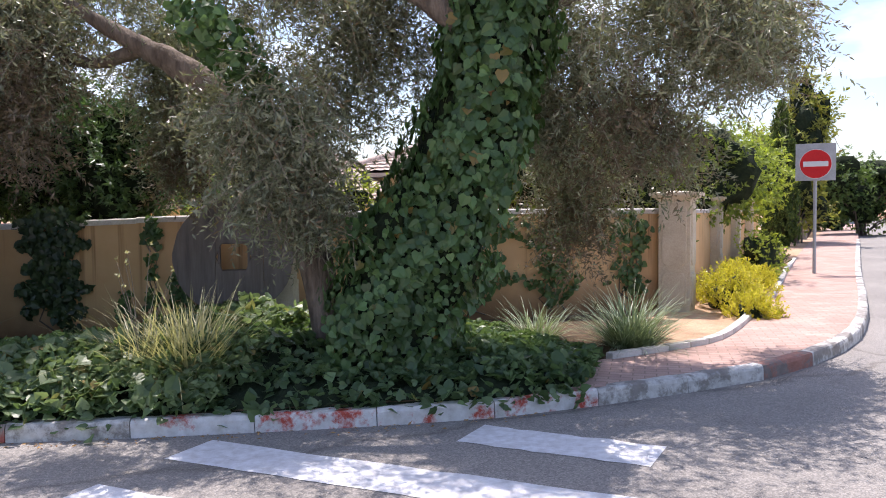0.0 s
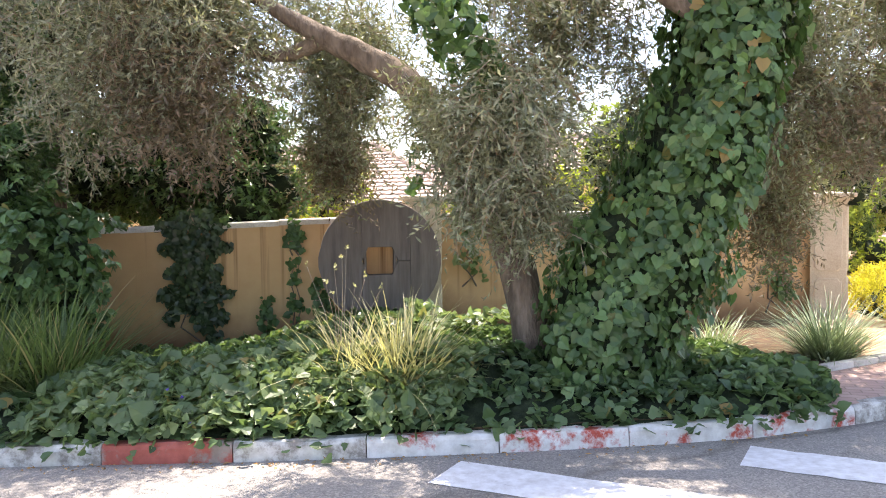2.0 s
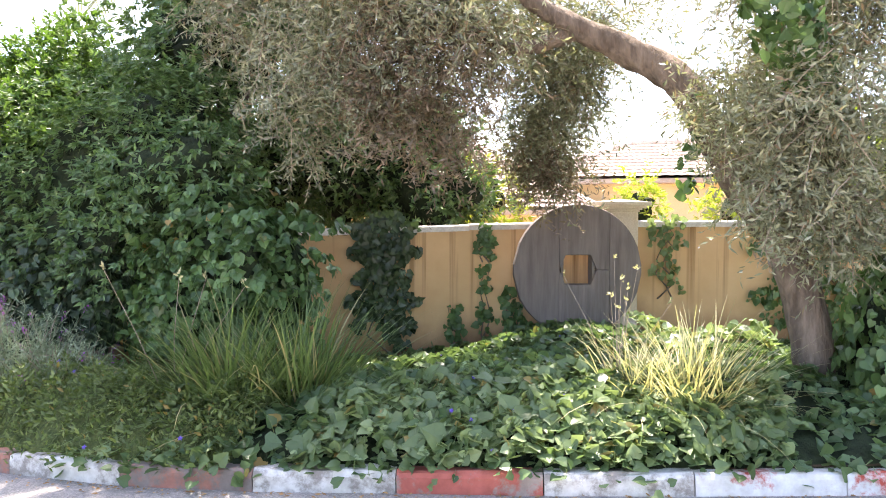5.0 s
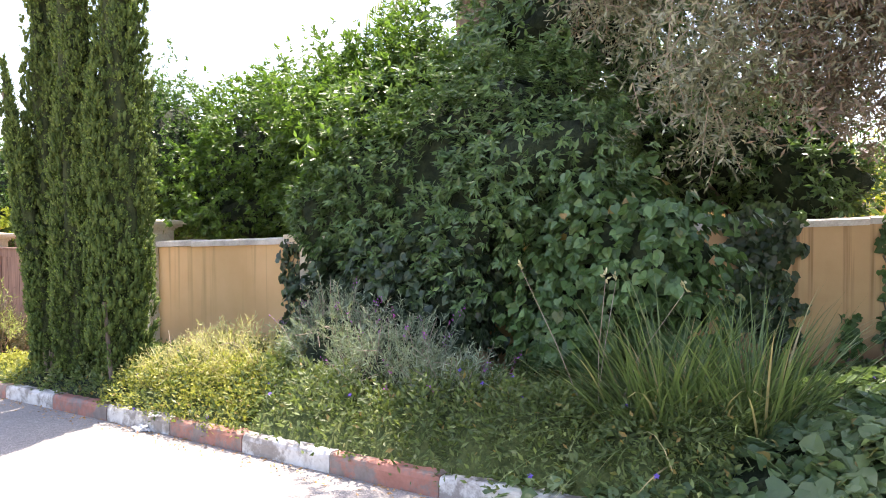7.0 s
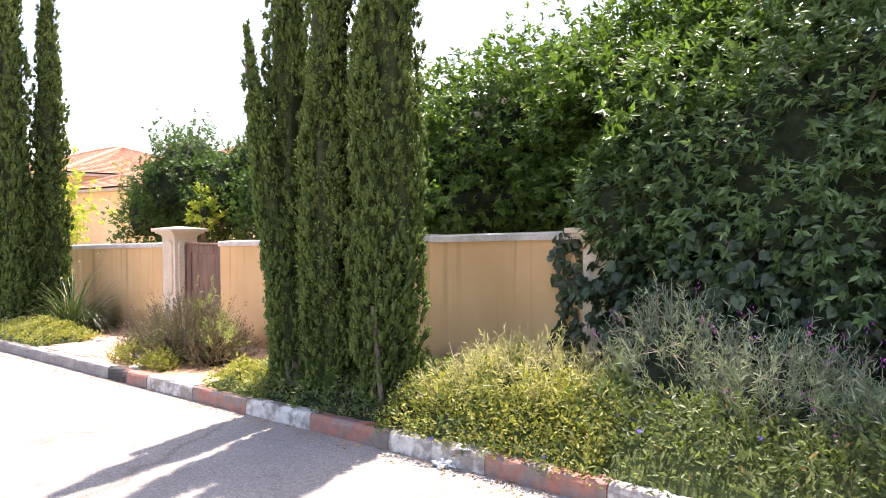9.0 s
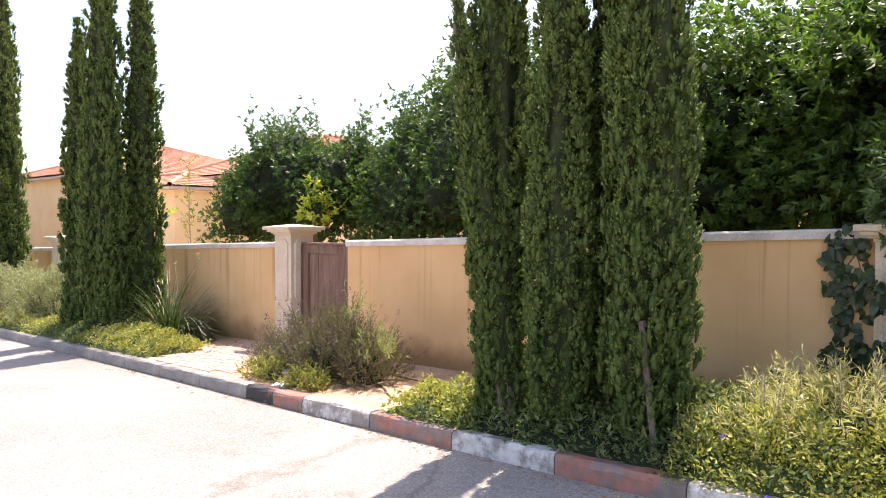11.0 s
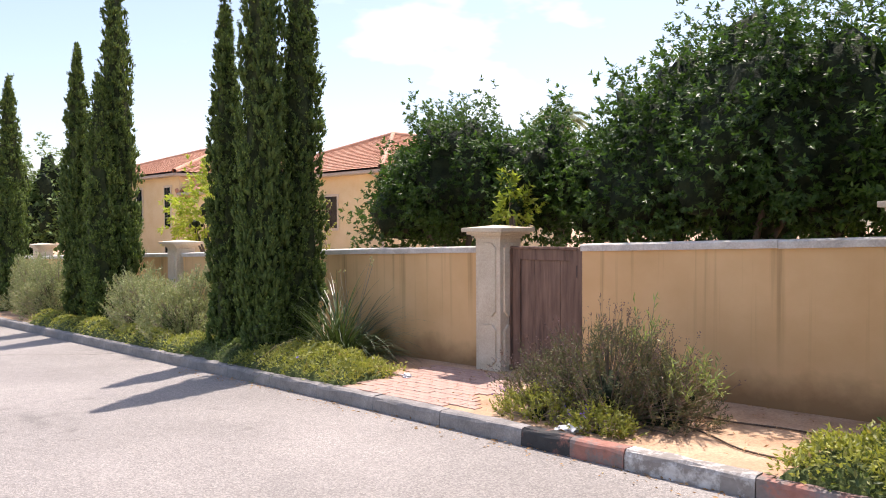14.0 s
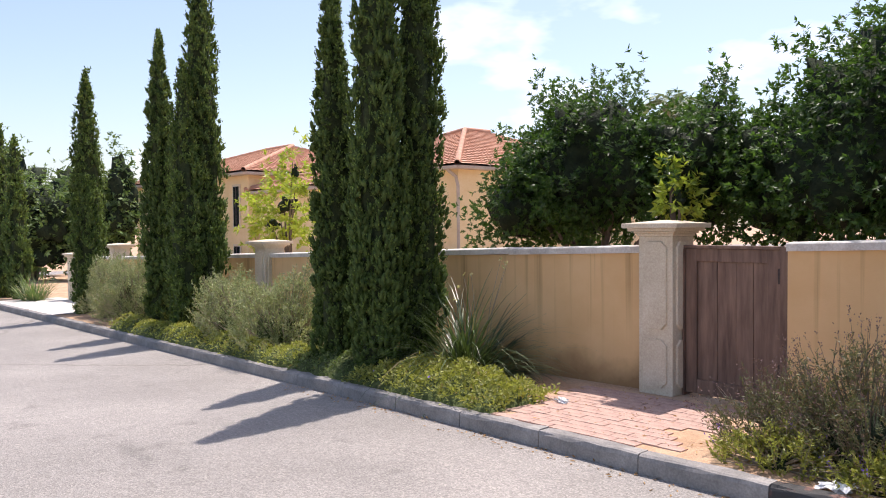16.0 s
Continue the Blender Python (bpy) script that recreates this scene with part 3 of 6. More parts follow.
# ---------------------------------------------------------------- kerb stones
def kerb_stone_mesh(length, mat, seed):
    r = np.random.default_rng(seed)
    bm = bmesh.new()
    h, w, n = 0.135, 0.13, 6
    prof = [(0.0, -0.06), (0.004, h - 0.035), (0.014, h - 0.010), (0.032, h), (w, h), (w, -0.06)]
    rows = []
    for i in range(n + 1):
        x = -length / 2 + 0.004 + (length - 0.008) * i / n
        rows.append([bm.verts.new((x, y + 0.004 * r.normal() * (0.6 if 0 < k < 4 else 0), z + 0.0035 * r.normal() * (1 if 0 < k < 5 else 0))) for k, (y, z) in enumerate(prof)])
    for a, b in zip(rows, rows[1:]):
        for k in range(len(prof) - 1):
            bm.faces.new((a[k], b[k], b[k + 1], a[k + 1]))
    bm.faces.new(rows[0])
    bm.faces.new(rows[-1][::-1])
    bmesh.ops.recalc_face_normals(bm, faces=bm.faces)
    me = bpy.data.meshes.new("kerb_stone")
    bm.to_mesh(me)
    bm.free()
    me.materials.append(mat)
    return me


STONE = 0.90
seg_len = np.linalg.norm(np.diff(kerb_path, axis=0), axis=1)
arc = np.concatenate([[0], np.cumsum(seg_len)])
arc0 = np.interp(-12.0, kerb_path[:LONG, 0], arc[:LONG])
kerb_thing = empty("kerb", (0, 0, 0), "concrete kerb painted in worn red and white lengths, grey farther on", "kerb", kind="structure")
kerb_kinds = {k: [kerb_stone_mesh(STONE, m, 40 + j * 9 + s) for s in range(3)] for j, (k, m) in enumerate((("g", M_KERB), ("w", M_KERB_W), ("r", M_KERB_R), ("f", M_KERB_F), ("b", M_KERB_B), ("x", M_KERB_WR)))}
for me in kerb_kinds["b"]:
    # black paint gives way to red half-way along the stone
    me.materials.append(M_KERB_F)
    for poly in me.polygons:
        poly.material_index = int(poly.center.x > 0.05)
for k in range(-34, 46):
    s0 = arc0 + k * STONE
    s1 = s0 + STONE
    a = np.array([np.interp(s0, arc, kerb_path[:, 0]), np.interp(s0, arc, kerb_path[:, 1])])
    b = np.array([np.interp(s1, arc, kerb_path[:, 0]), np.interp(s1, arc, kerb_path[:, 1])])
    if k < -6:
        kind = "g"
    elif k < -5:
        kind = "b"
    elif k < 7:
        kind = ("r" if k == 6 else "f") if k % 2 == 0 else "w"
    elif k == 14:
        kind = "f"
    elif k in (8, 9, 10, 11):
        kind = "x"
    else:
        kind = "w"
    d = b - a
    c = (a + b) / 2
    ob = new("kerb_stone", kerb_kinds[kind][k % 3])
    ob.parent = kerb_thing
    ob.matrix_basis = pose(c[0], c[1], float(road_z(c[0])), 0, -math.degrees(math.asin((road_z(b[0]) - road_z(a[0])) / STONE)), math.degrees(math.atan2(d[1], d[0])))
    ob.scale = (min(1.0, np.linalg.norm(d) / STONE + 0.003), 1, 1)


# ---------------------------------------------------------------- zebra crossing
def stripe(name, p, q, w, label):
    p, q = np.array(p), np.array(q)
    d = unit(q - p)
    nrm = np.array([d[1], -d[0]])
    n = 14
    r = np.random.default_rng(int(abs(p[1]) * 100))
    v = []
    for i in range(n + 1):
        c = p + (q - p) * i / n
        for s in (0, 1):
            e = c + nrm * w * s + nrm * 0.008 * r.normal()
            v.append((*e, road_z(e[0]) + 0.004))
    f = [(2 * i, 2 * i + 1, 2 * i + 3, 2 * i + 2) for i in range(n)]
    return tagged(new(name, mesh_np(name, v, f, M_ZEBRA)), label, "road marking", "zebra crossing", "structure")


for p, q in (((-2.44, 5.41), (-1.15, 5.10)), ((-4.28, 4.72), (-1.2, 4.12)), ((-4.46, 3.78), (-1.25, 3.13)), ((-4.6, 2.85), (-1.4, 2.2))):
    stripe("zebra_stripe", p, q, 0.44, "worn white zebra crossing stripe on asphalt")
stripe("lane_mark", (4.0, 14.9), (4.6, 14.85), 0.12, "white painted stop mark on the side street")


# ---------------------------------------------------------------- garden wall
def wall_run(name, a, b, mat, label, steps):
    """Rendered wall from a to b (front face on the line), its top under the coping."""
    a, b = np.array(a), np.array(b)
    d = unit(b - a)
    back = np.array([-d[1], d[0]])
    z0 = float(soil_z(*((a + b) / 2)))
    bm = bmesh.new()
    L = np.linalg.norm(b - a)
    rows = []
    for i in range(steps + 1):
        c = a + d * L * i / steps
        top = float(coping_z(c[0]) if name != "wall_side" else 1.755 + 0.0 * i) - 0.07
        bot = float(soil_z(*c)) - 0.25
        rows.append([bm.verts.new((*(c + back * o), z - z0)) for o, z in ((0, bot), (0, top), (0.2, top), (0.2, bot))])
    for r0, r1 in zip(rows, rows[1:]):
        for k in range(3):
            bm.faces.new((r0[k], r1[k], r1[k + 1], r0[k + 1]))
    bm.faces.new(rows[0])
    bm.faces.new(rows[-1][::-1])
    bmesh.ops.recalc_face_normals(bm, faces=bm.faces)
    w = empty(name, (0, 0, z0), label, "wall", kind="structure")
    ob = part("render", bm, mat, w)
    foot = ob.data.attributes.new("foot", "FLOAT", "POINT")
    foot.data.foreach_set("value", np.tile([-0.25, top - bot - 0.25, top - bot - 0.25, -0.25], steps + 1).astype(np.float32))
    # coping in lengths, overhanging in front and behind
    n = max(1, round(L / 1.9))
    for i in range(n):
        p, q = a + d * (L * i / n + 0.003), a + d * (L * (i + 1) / n - 0.003)
        zp, zq = (float(coping_z(p[0])), float(coping_z(q[0]))) if name != "wall_side" else (1.755, 1.755)
        r = np.random.default_rng(i + int(L * 10))
        cm = bmesh.new()
        ring = []
        for c, z in ((p, zp), (q, zq)):
            z += 0.004 * r.normal()
            ring.append([cm.verts.new((*(c + back * o), z - z0 + h)) for o, h in ((-0.035, -0.07), (-0.04, -0.012), (-0.03, -0.002), (0.1, 0.006), (0.23, -0.002), (0.24, -0.012), (0.235, -0.07))])
        for k in range(7):
            cm.faces.new((ring[0][k], ring[1][k], ring[1][(k + 1) % 7], ring[0][(k + 1) % 7]))
        cm.faces.new(ring[0])
        cm.faces.new(ring[1][::-1])
        bmesh.ops.recalc_face_normals(cm, faces=cm.faces)
        part("coping_stone", cm, M_COPING, w)
    return w


GATE = (-19.15, -18.17)
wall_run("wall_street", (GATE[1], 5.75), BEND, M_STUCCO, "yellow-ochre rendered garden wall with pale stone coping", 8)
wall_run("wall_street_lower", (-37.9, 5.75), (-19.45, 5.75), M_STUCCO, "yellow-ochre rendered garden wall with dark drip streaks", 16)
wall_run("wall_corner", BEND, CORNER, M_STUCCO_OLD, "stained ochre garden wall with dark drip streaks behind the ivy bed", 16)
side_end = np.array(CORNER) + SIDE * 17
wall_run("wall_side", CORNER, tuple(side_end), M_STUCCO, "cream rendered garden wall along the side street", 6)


def notched(w, h, n):
    """Outline of a panel with stepped-in round corners."""
    pts = []
    for sx, sy, order in ((1, 1, 0), (-1, 1, 1), (-1, -1, 0), (1, -1, 1)):
        c = [(w / 2, h / 2 - n), (w / 2 - n * 0.35, h / 2 - n * 0.75), (w / 2 - n * 0.75, h / 2 - n * 0.35), (w / 2 - n, h / 2)]
        pts += [(sx * x, sy * y) for x, y in (c if order == 0 else c[::-1])]
    return pts


def panel(w, h, n, depth):
    bm = bmesh.new()
    front = [bm.verts.new((x, -depth, z)) for x, z in notched(w, h, n)]
    rear = [bm.verts.new((x * 1.06, 0.006, z * 1.015)) for x, z in notched(w, h, n)]
    bm.faces.new(front)
    for i in range(len(front)):
        j = (i + 1) % len(front)
        bm.faces.new((front[i], rear[i], rear[j], front[j]))
    bmesh.ops.recalc_face_normals(bm, faces=bm.faces)
    return bm


def gate_post(x, y, rz, top, bottom, w=0.36, label="cream cast-stone gate post with stepped cap and raised panels"):
    h = top - bottom
    p = empty("wall_post", (x, y, bottom), label, "gate post", "wall posts", rz=rz)
    part("shaft", boxed((-w / 2, -w / 2, -0.25), (w / 2, w / 2, h - 0.12), 0.008), M_CREAM, p)
    bm = bmesh.new()
    for lo, hi, e in ((h - 0.12, h - 0.095, 0.012), (h - 0.095, h - 0.075, 0.035), (h - 0.075, h - 0.045, 0.075), (h - 0.045, h, 0.115)):
        box(bm, (-w / 2 - e, -w / 2 - e, lo), (w / 2 + e, w / 2 + e, hi), 0.006)
    bmesh.ops.create_cone(bm, cap_ends=True, segments=4, radius1=(w / 2 + 0.1) * 1.41, radius2=0.05, depth=0.03,
                          matrix=Matrix.Translation((0, 0, h + 0.014)) @ Matrix.Rotation(math.pi / 4, 4, "Z"))
    part("cap", bm, M_CREAM, p, "stepped stone cap with dirt")
    hi_h = (h - 0.2) * 0.58
    for zc, ph in ((h - 0.17 - hi_h / 2, hi_h), (0.07 + (h - 0.2) * 0.16, (h - 0.2) * 0.32)):
        for turn in (0, 90):
            ob = part("raised_panel", panel(w - 0.12, ph, 0.05, 0.02), M_CREAM, p)
            ob.matrix_basis = pose(0, 0, 0, 0, 0, turn) @ pose(0, -w / 2, zc)
    return p


def post_on_wall(x, dy=0.05, top_add=0.2, **kw):
    return gate_post(x, float(wall_y(x)) + dy, 0, float(coping_z(x)) + top_add, float(soil_z(x, wall_y(x))), **kw)


post_on_wall(-19.34, 0.06, 0.205)
post_on_wall(-27.0, 0.06, 0.21, label="cream cast-stone wall post with stepped cap")
post_on_wall(-12.22, 0.04, 0.02, label="cream cast-stone wall post half hidden by ivy")
post_on_wall(-15.13, 0.06, 0.26, label="cream cast-stone wall post behind the cypresses")
post_on_wall(-34.5, 0.06, 0.30, label="cream cast-stone wall post with stepped cap")
post_on_wall(-38.1, 0.06, 0.10, label="cream cast-stone wall post with stepped cap")
wall_ang = math.degrees(math.atan2(CORNER[1] - BEND[1], CORNER[0] - BEND[0]))
gate_post(-5.92, 9.06, wall_ang, 1.98, float(soil_z(-5.7, 9.0)), 0.36, label="stained cast-stone wall post half hidden by a wooden disc")
side_ang = math.degrees(math.atan2(SIDE[1], SIDE[0])) - 90
for k, (s, tp) in enumerate(((0.0, 1.985), (5.0, 2.0), (8.6, 2.02), (12.2, 2.03))):
    c = np.array(CORNER) + SIDE * s + ((0.17, -0.02) if k == 0 else (0.02, 0.05))
    gate_post(c[0], c[1], side_ang, tp, float(soil_z(*c)), 0.44 if k == 0 else 0.36, label="cream cast-stone wall post with stepped cap")


# ---------------------------------------------------------------- wooden gate
def wooden_gate():
    x0, x1 = GATE
    w, bot = x1 - x0, float(soil_z(x0, 5.8)) + 0.03
    top = 1.285 - bot
    g = empty("garden_gate", (x0, 5.83, bot), "closed weathered brown wooden gate in a frame", "gate")
    part("jamb", boxed((0.0, -0.06, -0.03), (0.02, 0.1, top), 0.003), M_GATE, g)
    part("jamb", boxed((w - 0.075, -0.06, -0.03), (w - 0.002, 0.1, top + 0.02), 0.006), M_GATE, g)
    part("stile", boxed((0.022, -0.03, 0), (0.13, 0.03, top), 0.005), M_GATE, g)
    part("stile", boxed((w - 0.19, -0.03, 0), (w - 0.08, 0.03, top), 0.005), M_GATE, g)
    part("top_rail", boxed((0.13, -0.029, top - 0.115), (w - 0.19, 0.03, top), 0.005), M_GATE, g)
    part("bottom_rail", boxed((0.13, -0.029, 0), (w - 0.19, 0.03, 0.13), 0.005), M_GATE, g)
    part("top_cap", boxed((-0.002, -0.05, top + 0.002), (w - 0.08, 0.06, top + 0.03), 0.006), M_GATE, g)
    lo, hi = 0.132, w - 0.192
    cuts = (0.0, 0.29, 0.56, 0.80, 1.0)
    for i, (a, b) in enumerate(zip(cuts, cuts[1:])):
        part("plank", boxed((lo + (hi - lo) * a + 0.0015, -0.012 + 0.003 * (i % 2), 0.13), (lo + (hi - lo) * b - 0.0015, 0.012, top - 0.115), 0.003), M_GATE, g)
    for z in (0.3, top - 0.22):
        bm = boxed((w - 0.1, -0.042, z - 0.06), (w - 0.06, -0.03, z + 0.06), 0.003)
        bmesh.ops.create_cone(bm, cap_ends=True, segments=10, radius1=0.011, radius2=0.011, depth=0.13, matrix=Matrix.Translation((w - 0.079, -0.046, z)))
        part("hinge", bm, M_DARKWOOD, g, "rusted dark hinge")


wooden_gate()
second = empty("garden_gate", (-36.2, 5.85, float(soil_z(-36, 5.8)) + 0.03), "brown wooden gate beside a cream post", "gate")
for i in range(6):
    part("plank", boxed((-0.9 + i * 0.3, -0.02, 0), (-0.605 + i * 0.3, 0.02, 1.12), 0.006), M_GATE, second)
part("rail", boxed((-0.9, 0.02, 0.2), (0.9, 0.05, 0.3), 0.006), M_GATE, second)
part("rail", boxed((-0.9, 0.02, 0.85), (0.9, 0.05, 0.95), 0.006), M_GATE, second)


# ---------------------------------------------------------------- round wooden disc against the corner wall
def wooden_disc():
    """Planks cut to a circle, with a square hole through the middle and a drum's stub behind."""
    R, thick, hole = 0.735, 0.085, 0.165
    d = empty("wooden_disc", (-6.29, 8.47, 1.205), "large grey weathered wooden disc with a square hole by the wall", "wooden disc", rz=wall_ang)
    cuts = [-R, -hole - 0.055, 0.36, R]
    r = np.random.default_rng(3)
    for a, b in zip(cuts, cuts[1:]):
        xs = np.linspace(a + 0.0025, b - 0.0025, 9)
        spans = [(-1, 1)]
        if a < 0 < b:
            spans = [(-1, 0), (0, 1)]
        for sgn in spans:
            bm = bmesh.new()
            rows = []
            for x in xs:
                e = math.sqrt(max(R * R - x * x, 0.0001))
                if len(spans) == 1:
                    lo, hi = -e, e
                else:
                    inner = hole if -hole <= x <= hole else 0.001
                    lo, hi = (-e, -inner) if sgn == (-1, 0) else (inner, e)
                y = 0.004 * r.normal() * 0.3
                rows.append([bm.verts.new((x, yy, z)) for yy, z in ((-thick / 2 + y, lo + 0.006), (-thick / 2 + y, hi - 0.006), (-thick / 2 + 0.01, hi), (thick / 2, hi), (thick / 2, lo), (-thick / 2 + 0.01, lo))])
            for r0, r1 in zip(rows, rows[1:]):
                for k in range(6):
                    bm.faces.new((r0[k], r1[k], r1[(k + 1) % 6], r0[(k + 1) % 6]))
            bm.faces.new(rows[0])
            bm.faces.new(rows[-1][::-1])
            bmesh.ops.recalc_face_normals(bm, faces=bm.faces)
            part("plank", bm, M_DISC, d)
    for lo, hi in (((-hole - 0.03, -0.02, -hole - 0.03), (-hole, 0.13, hole + 0.03)), ((hole, -0.02, -hole - 0.03), (hole + 0.03, 0.13, hole + 0.03)),
                   ((-hole, -0.02, hole), (hole, 0.13, hole + 0.03)), ((-hole, -0.02, -hole - 0.03), (hole, 0.13, -hole))):
        part("hole_lining", boxed(lo, hi, 0.003), M_DISC, d)


wooden_disc()


# ---------------------------------------------------------------- pink pavers before the gate
path_thing = empty("paved_path", (0, 0, 0), "pink concrete pavers between kerb and wooden gate, sandy joints", "paved path", kind="structure")
paver_meshes = []
for s in range(4):
    me = bpy.data.meshes.new("paver")
    bm = boxed((-0.098, -0.048, -0.05), (0.098, 0.048, 0.0), 0.004)
    bm.to_mesh(me)
    bm.free()
    me.materials.append(M_PAVER)
    paver_meshes.append(me)
r = np.random.default_rng(5)
for j in range(15):
    for i in range(9):
        x, y = -19.95 + i * 0.2 + (0.1 if j % 2 else 0), 4.06 + j * 0.1
        if x > -18.35 + 0.25 * math.sin(j) or (x < -19.8 and j < 6 and r.random() < 0.5):
            continue
        ob = new("paver", paver_meshes[(i + j) % 4])
        ob.parent = path_thing
        ob.matrix_basis = pose(x, y, float(soil_z(x, y)) + 0.010 + 0.0012 * r.normal(), 0.25 * r.normal(), -1.1 + 0.25 * r.normal(), 0.4 * r.normal())


# ---------------------------------------------------------------- plants: cypresses
def cypress(name, x, y, height, radius, seed, lean=(0, 0), sprays=9000, label="tall narrow dark green Italian cypress in the planting strip", skirt=0.08, group="cypresses along the wall", spray_size=1.0, knob=1.0):
    """A spindle of upright plumes: an uneven core, and small upward sprays all over it."""
    r = np.random.default_rng(seed)
    z0 = float(soil_z(x, y))
    t = empty("cypress", (x, y, z0), label, "cypress tree", group)
    v, f = tube([(0, 0, -0.1), (lean[0] * 0.5, lean[1] * 0.5, height * 0.5), (lean[0], lean[1], height * 0.9)], [0.09, 0.06, 0.015], 8, 0.1, seed)
    part("trunk", mesh_np("trunk", v, f, M_BARK, True), None, t)

    def prof(u):
        return radius * np.interp(u, [0, 0.03, 0.12, 0.35, 0.6, 0.8, 0.93, 1.0], [0.55, 0.85, 1.0, 0.98, 0.84, 0.58, 0.30, 0.05])

    ph = r.random(4) * 6.3

    def shape(th, u):
        return prof(u) * (1 + 0.13 * np.sin(3 * th + 9 * u + ph[0]) + 0.10 * np.sin(5 * th - 14 * u + ph[1]) + 0.09 * np.sin(8 * th + 31 * u * height / 6 + ph[2]) * np.sin(43 * u * height / 6 + ph[3]))

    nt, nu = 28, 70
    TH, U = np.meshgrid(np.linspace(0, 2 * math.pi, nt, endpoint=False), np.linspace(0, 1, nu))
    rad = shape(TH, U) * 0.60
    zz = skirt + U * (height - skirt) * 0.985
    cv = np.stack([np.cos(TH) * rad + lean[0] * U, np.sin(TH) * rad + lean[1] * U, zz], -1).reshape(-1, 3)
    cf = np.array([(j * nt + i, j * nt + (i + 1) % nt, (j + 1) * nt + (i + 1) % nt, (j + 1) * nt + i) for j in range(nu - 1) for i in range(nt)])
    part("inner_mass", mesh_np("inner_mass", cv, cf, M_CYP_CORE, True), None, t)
    # tongue-shaped lobes hug the column, each covered with small knobs, each knob set with sprays
    per = 13
    knob = 1.12 * knob * spray_size ** 0.7
    m = int(sprays * 0.82) // per
    nl = int(104 * (height / 6.0) * (radius / 0.26) ** 0.5)
    lu = (np.arange(nl) + r.random(nl)) / nl * 0.97
    lth = (np.arange(nl) * 2.39996 + 0.9 * r.normal(size=nl)) % (2 * math.pi)
    lw = prof(np.clip(lu, 0, 0.95)) * (0.28 + 0.17 * r.random(nl))
    lh = (0.24 + 0.30 * r.random(nl) ** 1.3) * (1 - 0.35 * lu) * height ** 0.5 / 2.45
    lout = np.stack([np.cos(lth), np.sin(lth), np.zeros(nl)], 1)
    lc = lout * (prof(lu) * (0.66 + 0.22 * r.random(nl)))[:, None] + np.stack([lean[0] * lu, lean[1] * lu, skirt + lu * (height - skirt) - 0.1 * lh], 1)
    lax = unit(np.array([lean[0] / height, lean[1] / height, 1.0]) + lout * np.clip(0.02 + 0.035 * r.normal(size=nl), -0.05, 0.1)[:, None] + 0.03 * r.normal(size=(nl, 3)))
    li = r.choice(nl, m, p=(lw * lh) / (lw * lh).sum())
    k0 = r.random(m) * 2 - 1
    side = unit(np.cross(lax[li], lout[li]))
    turn = (r.random(m) - 0.5) * math.pi * 1.35
    out = unit(lout[li] * np.cos(turn)[:, None] + side * np.sin(turn)[:, None])
    lobe = np.interp(k0, [-1, -0.7, -0.1, 0.5, 0.85, 1], [0.35, 0.85, 1, 0.78, 0.4, 0.08])
    c = lc[li] + lax[li] * (k0 * lh[li])[:, None] + out * (lw[li] * lobe * (0.72 + 0.26 * r.random(m)))[:, None]
    # the hollows between the lobes are clothed too, farther in
    fill = r.random(m) < 0.36
    fu = r.random(m) ** 1.15
    fth = r.random(m) * 2 * math.pi
    fout = np.stack([np.cos(fth), np.sin(fth), np.zeros(m)], 1)
    fc = fout * (prof(fu) * (0.56 + 0.14 * r.random(m)))[:, None] + np.stack([lean[0] * fu, lean[1] * fu, skirt + fu * (height - skirt)], 1)
    c, out = np.where(fill[:, None], fc, c), np.where(fill[:, None], fout, out)
    c[:, 2] = np.maximum(c[:, 2], 0.03)
    u = np.clip(c[:, 2] / height, 0, 1)
    axis = unit(np.array([0, 0, 1.0]) + out * (0.15 + 0.30 * r.random(m))[:, None] + 0.12 * r.normal(size=(m, 3)))
    pl, pw = (0.034 + 0.050 * r.random(m) ** 1.5) * (1 - 0.25 * u) * knob, (0.021 + 0.016 * r.random(m)) * (1 - 0.25 * u) * knob
    k = r.random((m, per)) * 2 - 1
    a1 = unit(np.cross(axis, np.array([0.9, 0.3, 0.1])))
    a2 = np.cross(axis, a1)
    sv, sf = blob_core((0, 0, 0), (0.8, 0.8, 0.9), seed, 0.22, 0)
    kn = (c[:, None] + axis[:, None] * (sv[None, :, 2:] * pl[:, None, None]) + a1[:, None] * (sv[None, :, :1] * pw[:, None, None]) + a2[:, None] * (sv[None, :, 1:2] * pw[:, None, None])).reshape(-1, 3)
    part("inner_plume_mass", mesh_np("inner_plume_mass", kn, (sf[None] + (np.arange(m) * len(sv))[:, None, None]).reshape(-1, 3), M_CYP_KNOB, True), None, t)
    fi = r.random((m, per)) * 2 * math.pi
    ring = np.cos(fi)[..., None] * a1[:, None] + np.sin(fi)[..., None] * a2[:, None]
    w = pw[:, None] * np.sqrt(np.clip(1 - np.abs(k) ** 2.2, 0, 1)) * (0.9 + 0.2 * r.random((m, per)))
    at = c[:, None] + axis[:, None] * (k * pl[:, None])[..., None] + ring * w[..., None]
    along = axis[:, None] * 1.0 + ring * 0.6 + 0.3 * r.normal(size=at.shape)
    q = m * per
    ln = (0.018 + 0.023 * r.random(q)) * spray_size
    lv, lf = leaves(SLIM, at.reshape(q, 3), along.reshape(q, 3), (ring + 0.5 * r.normal(size=at.shape)).reshape(q, 3), ln, ln * 0.55)
    part("crown", mesh_np("crown", lv, lf, M_CYP), None, t)
    return t


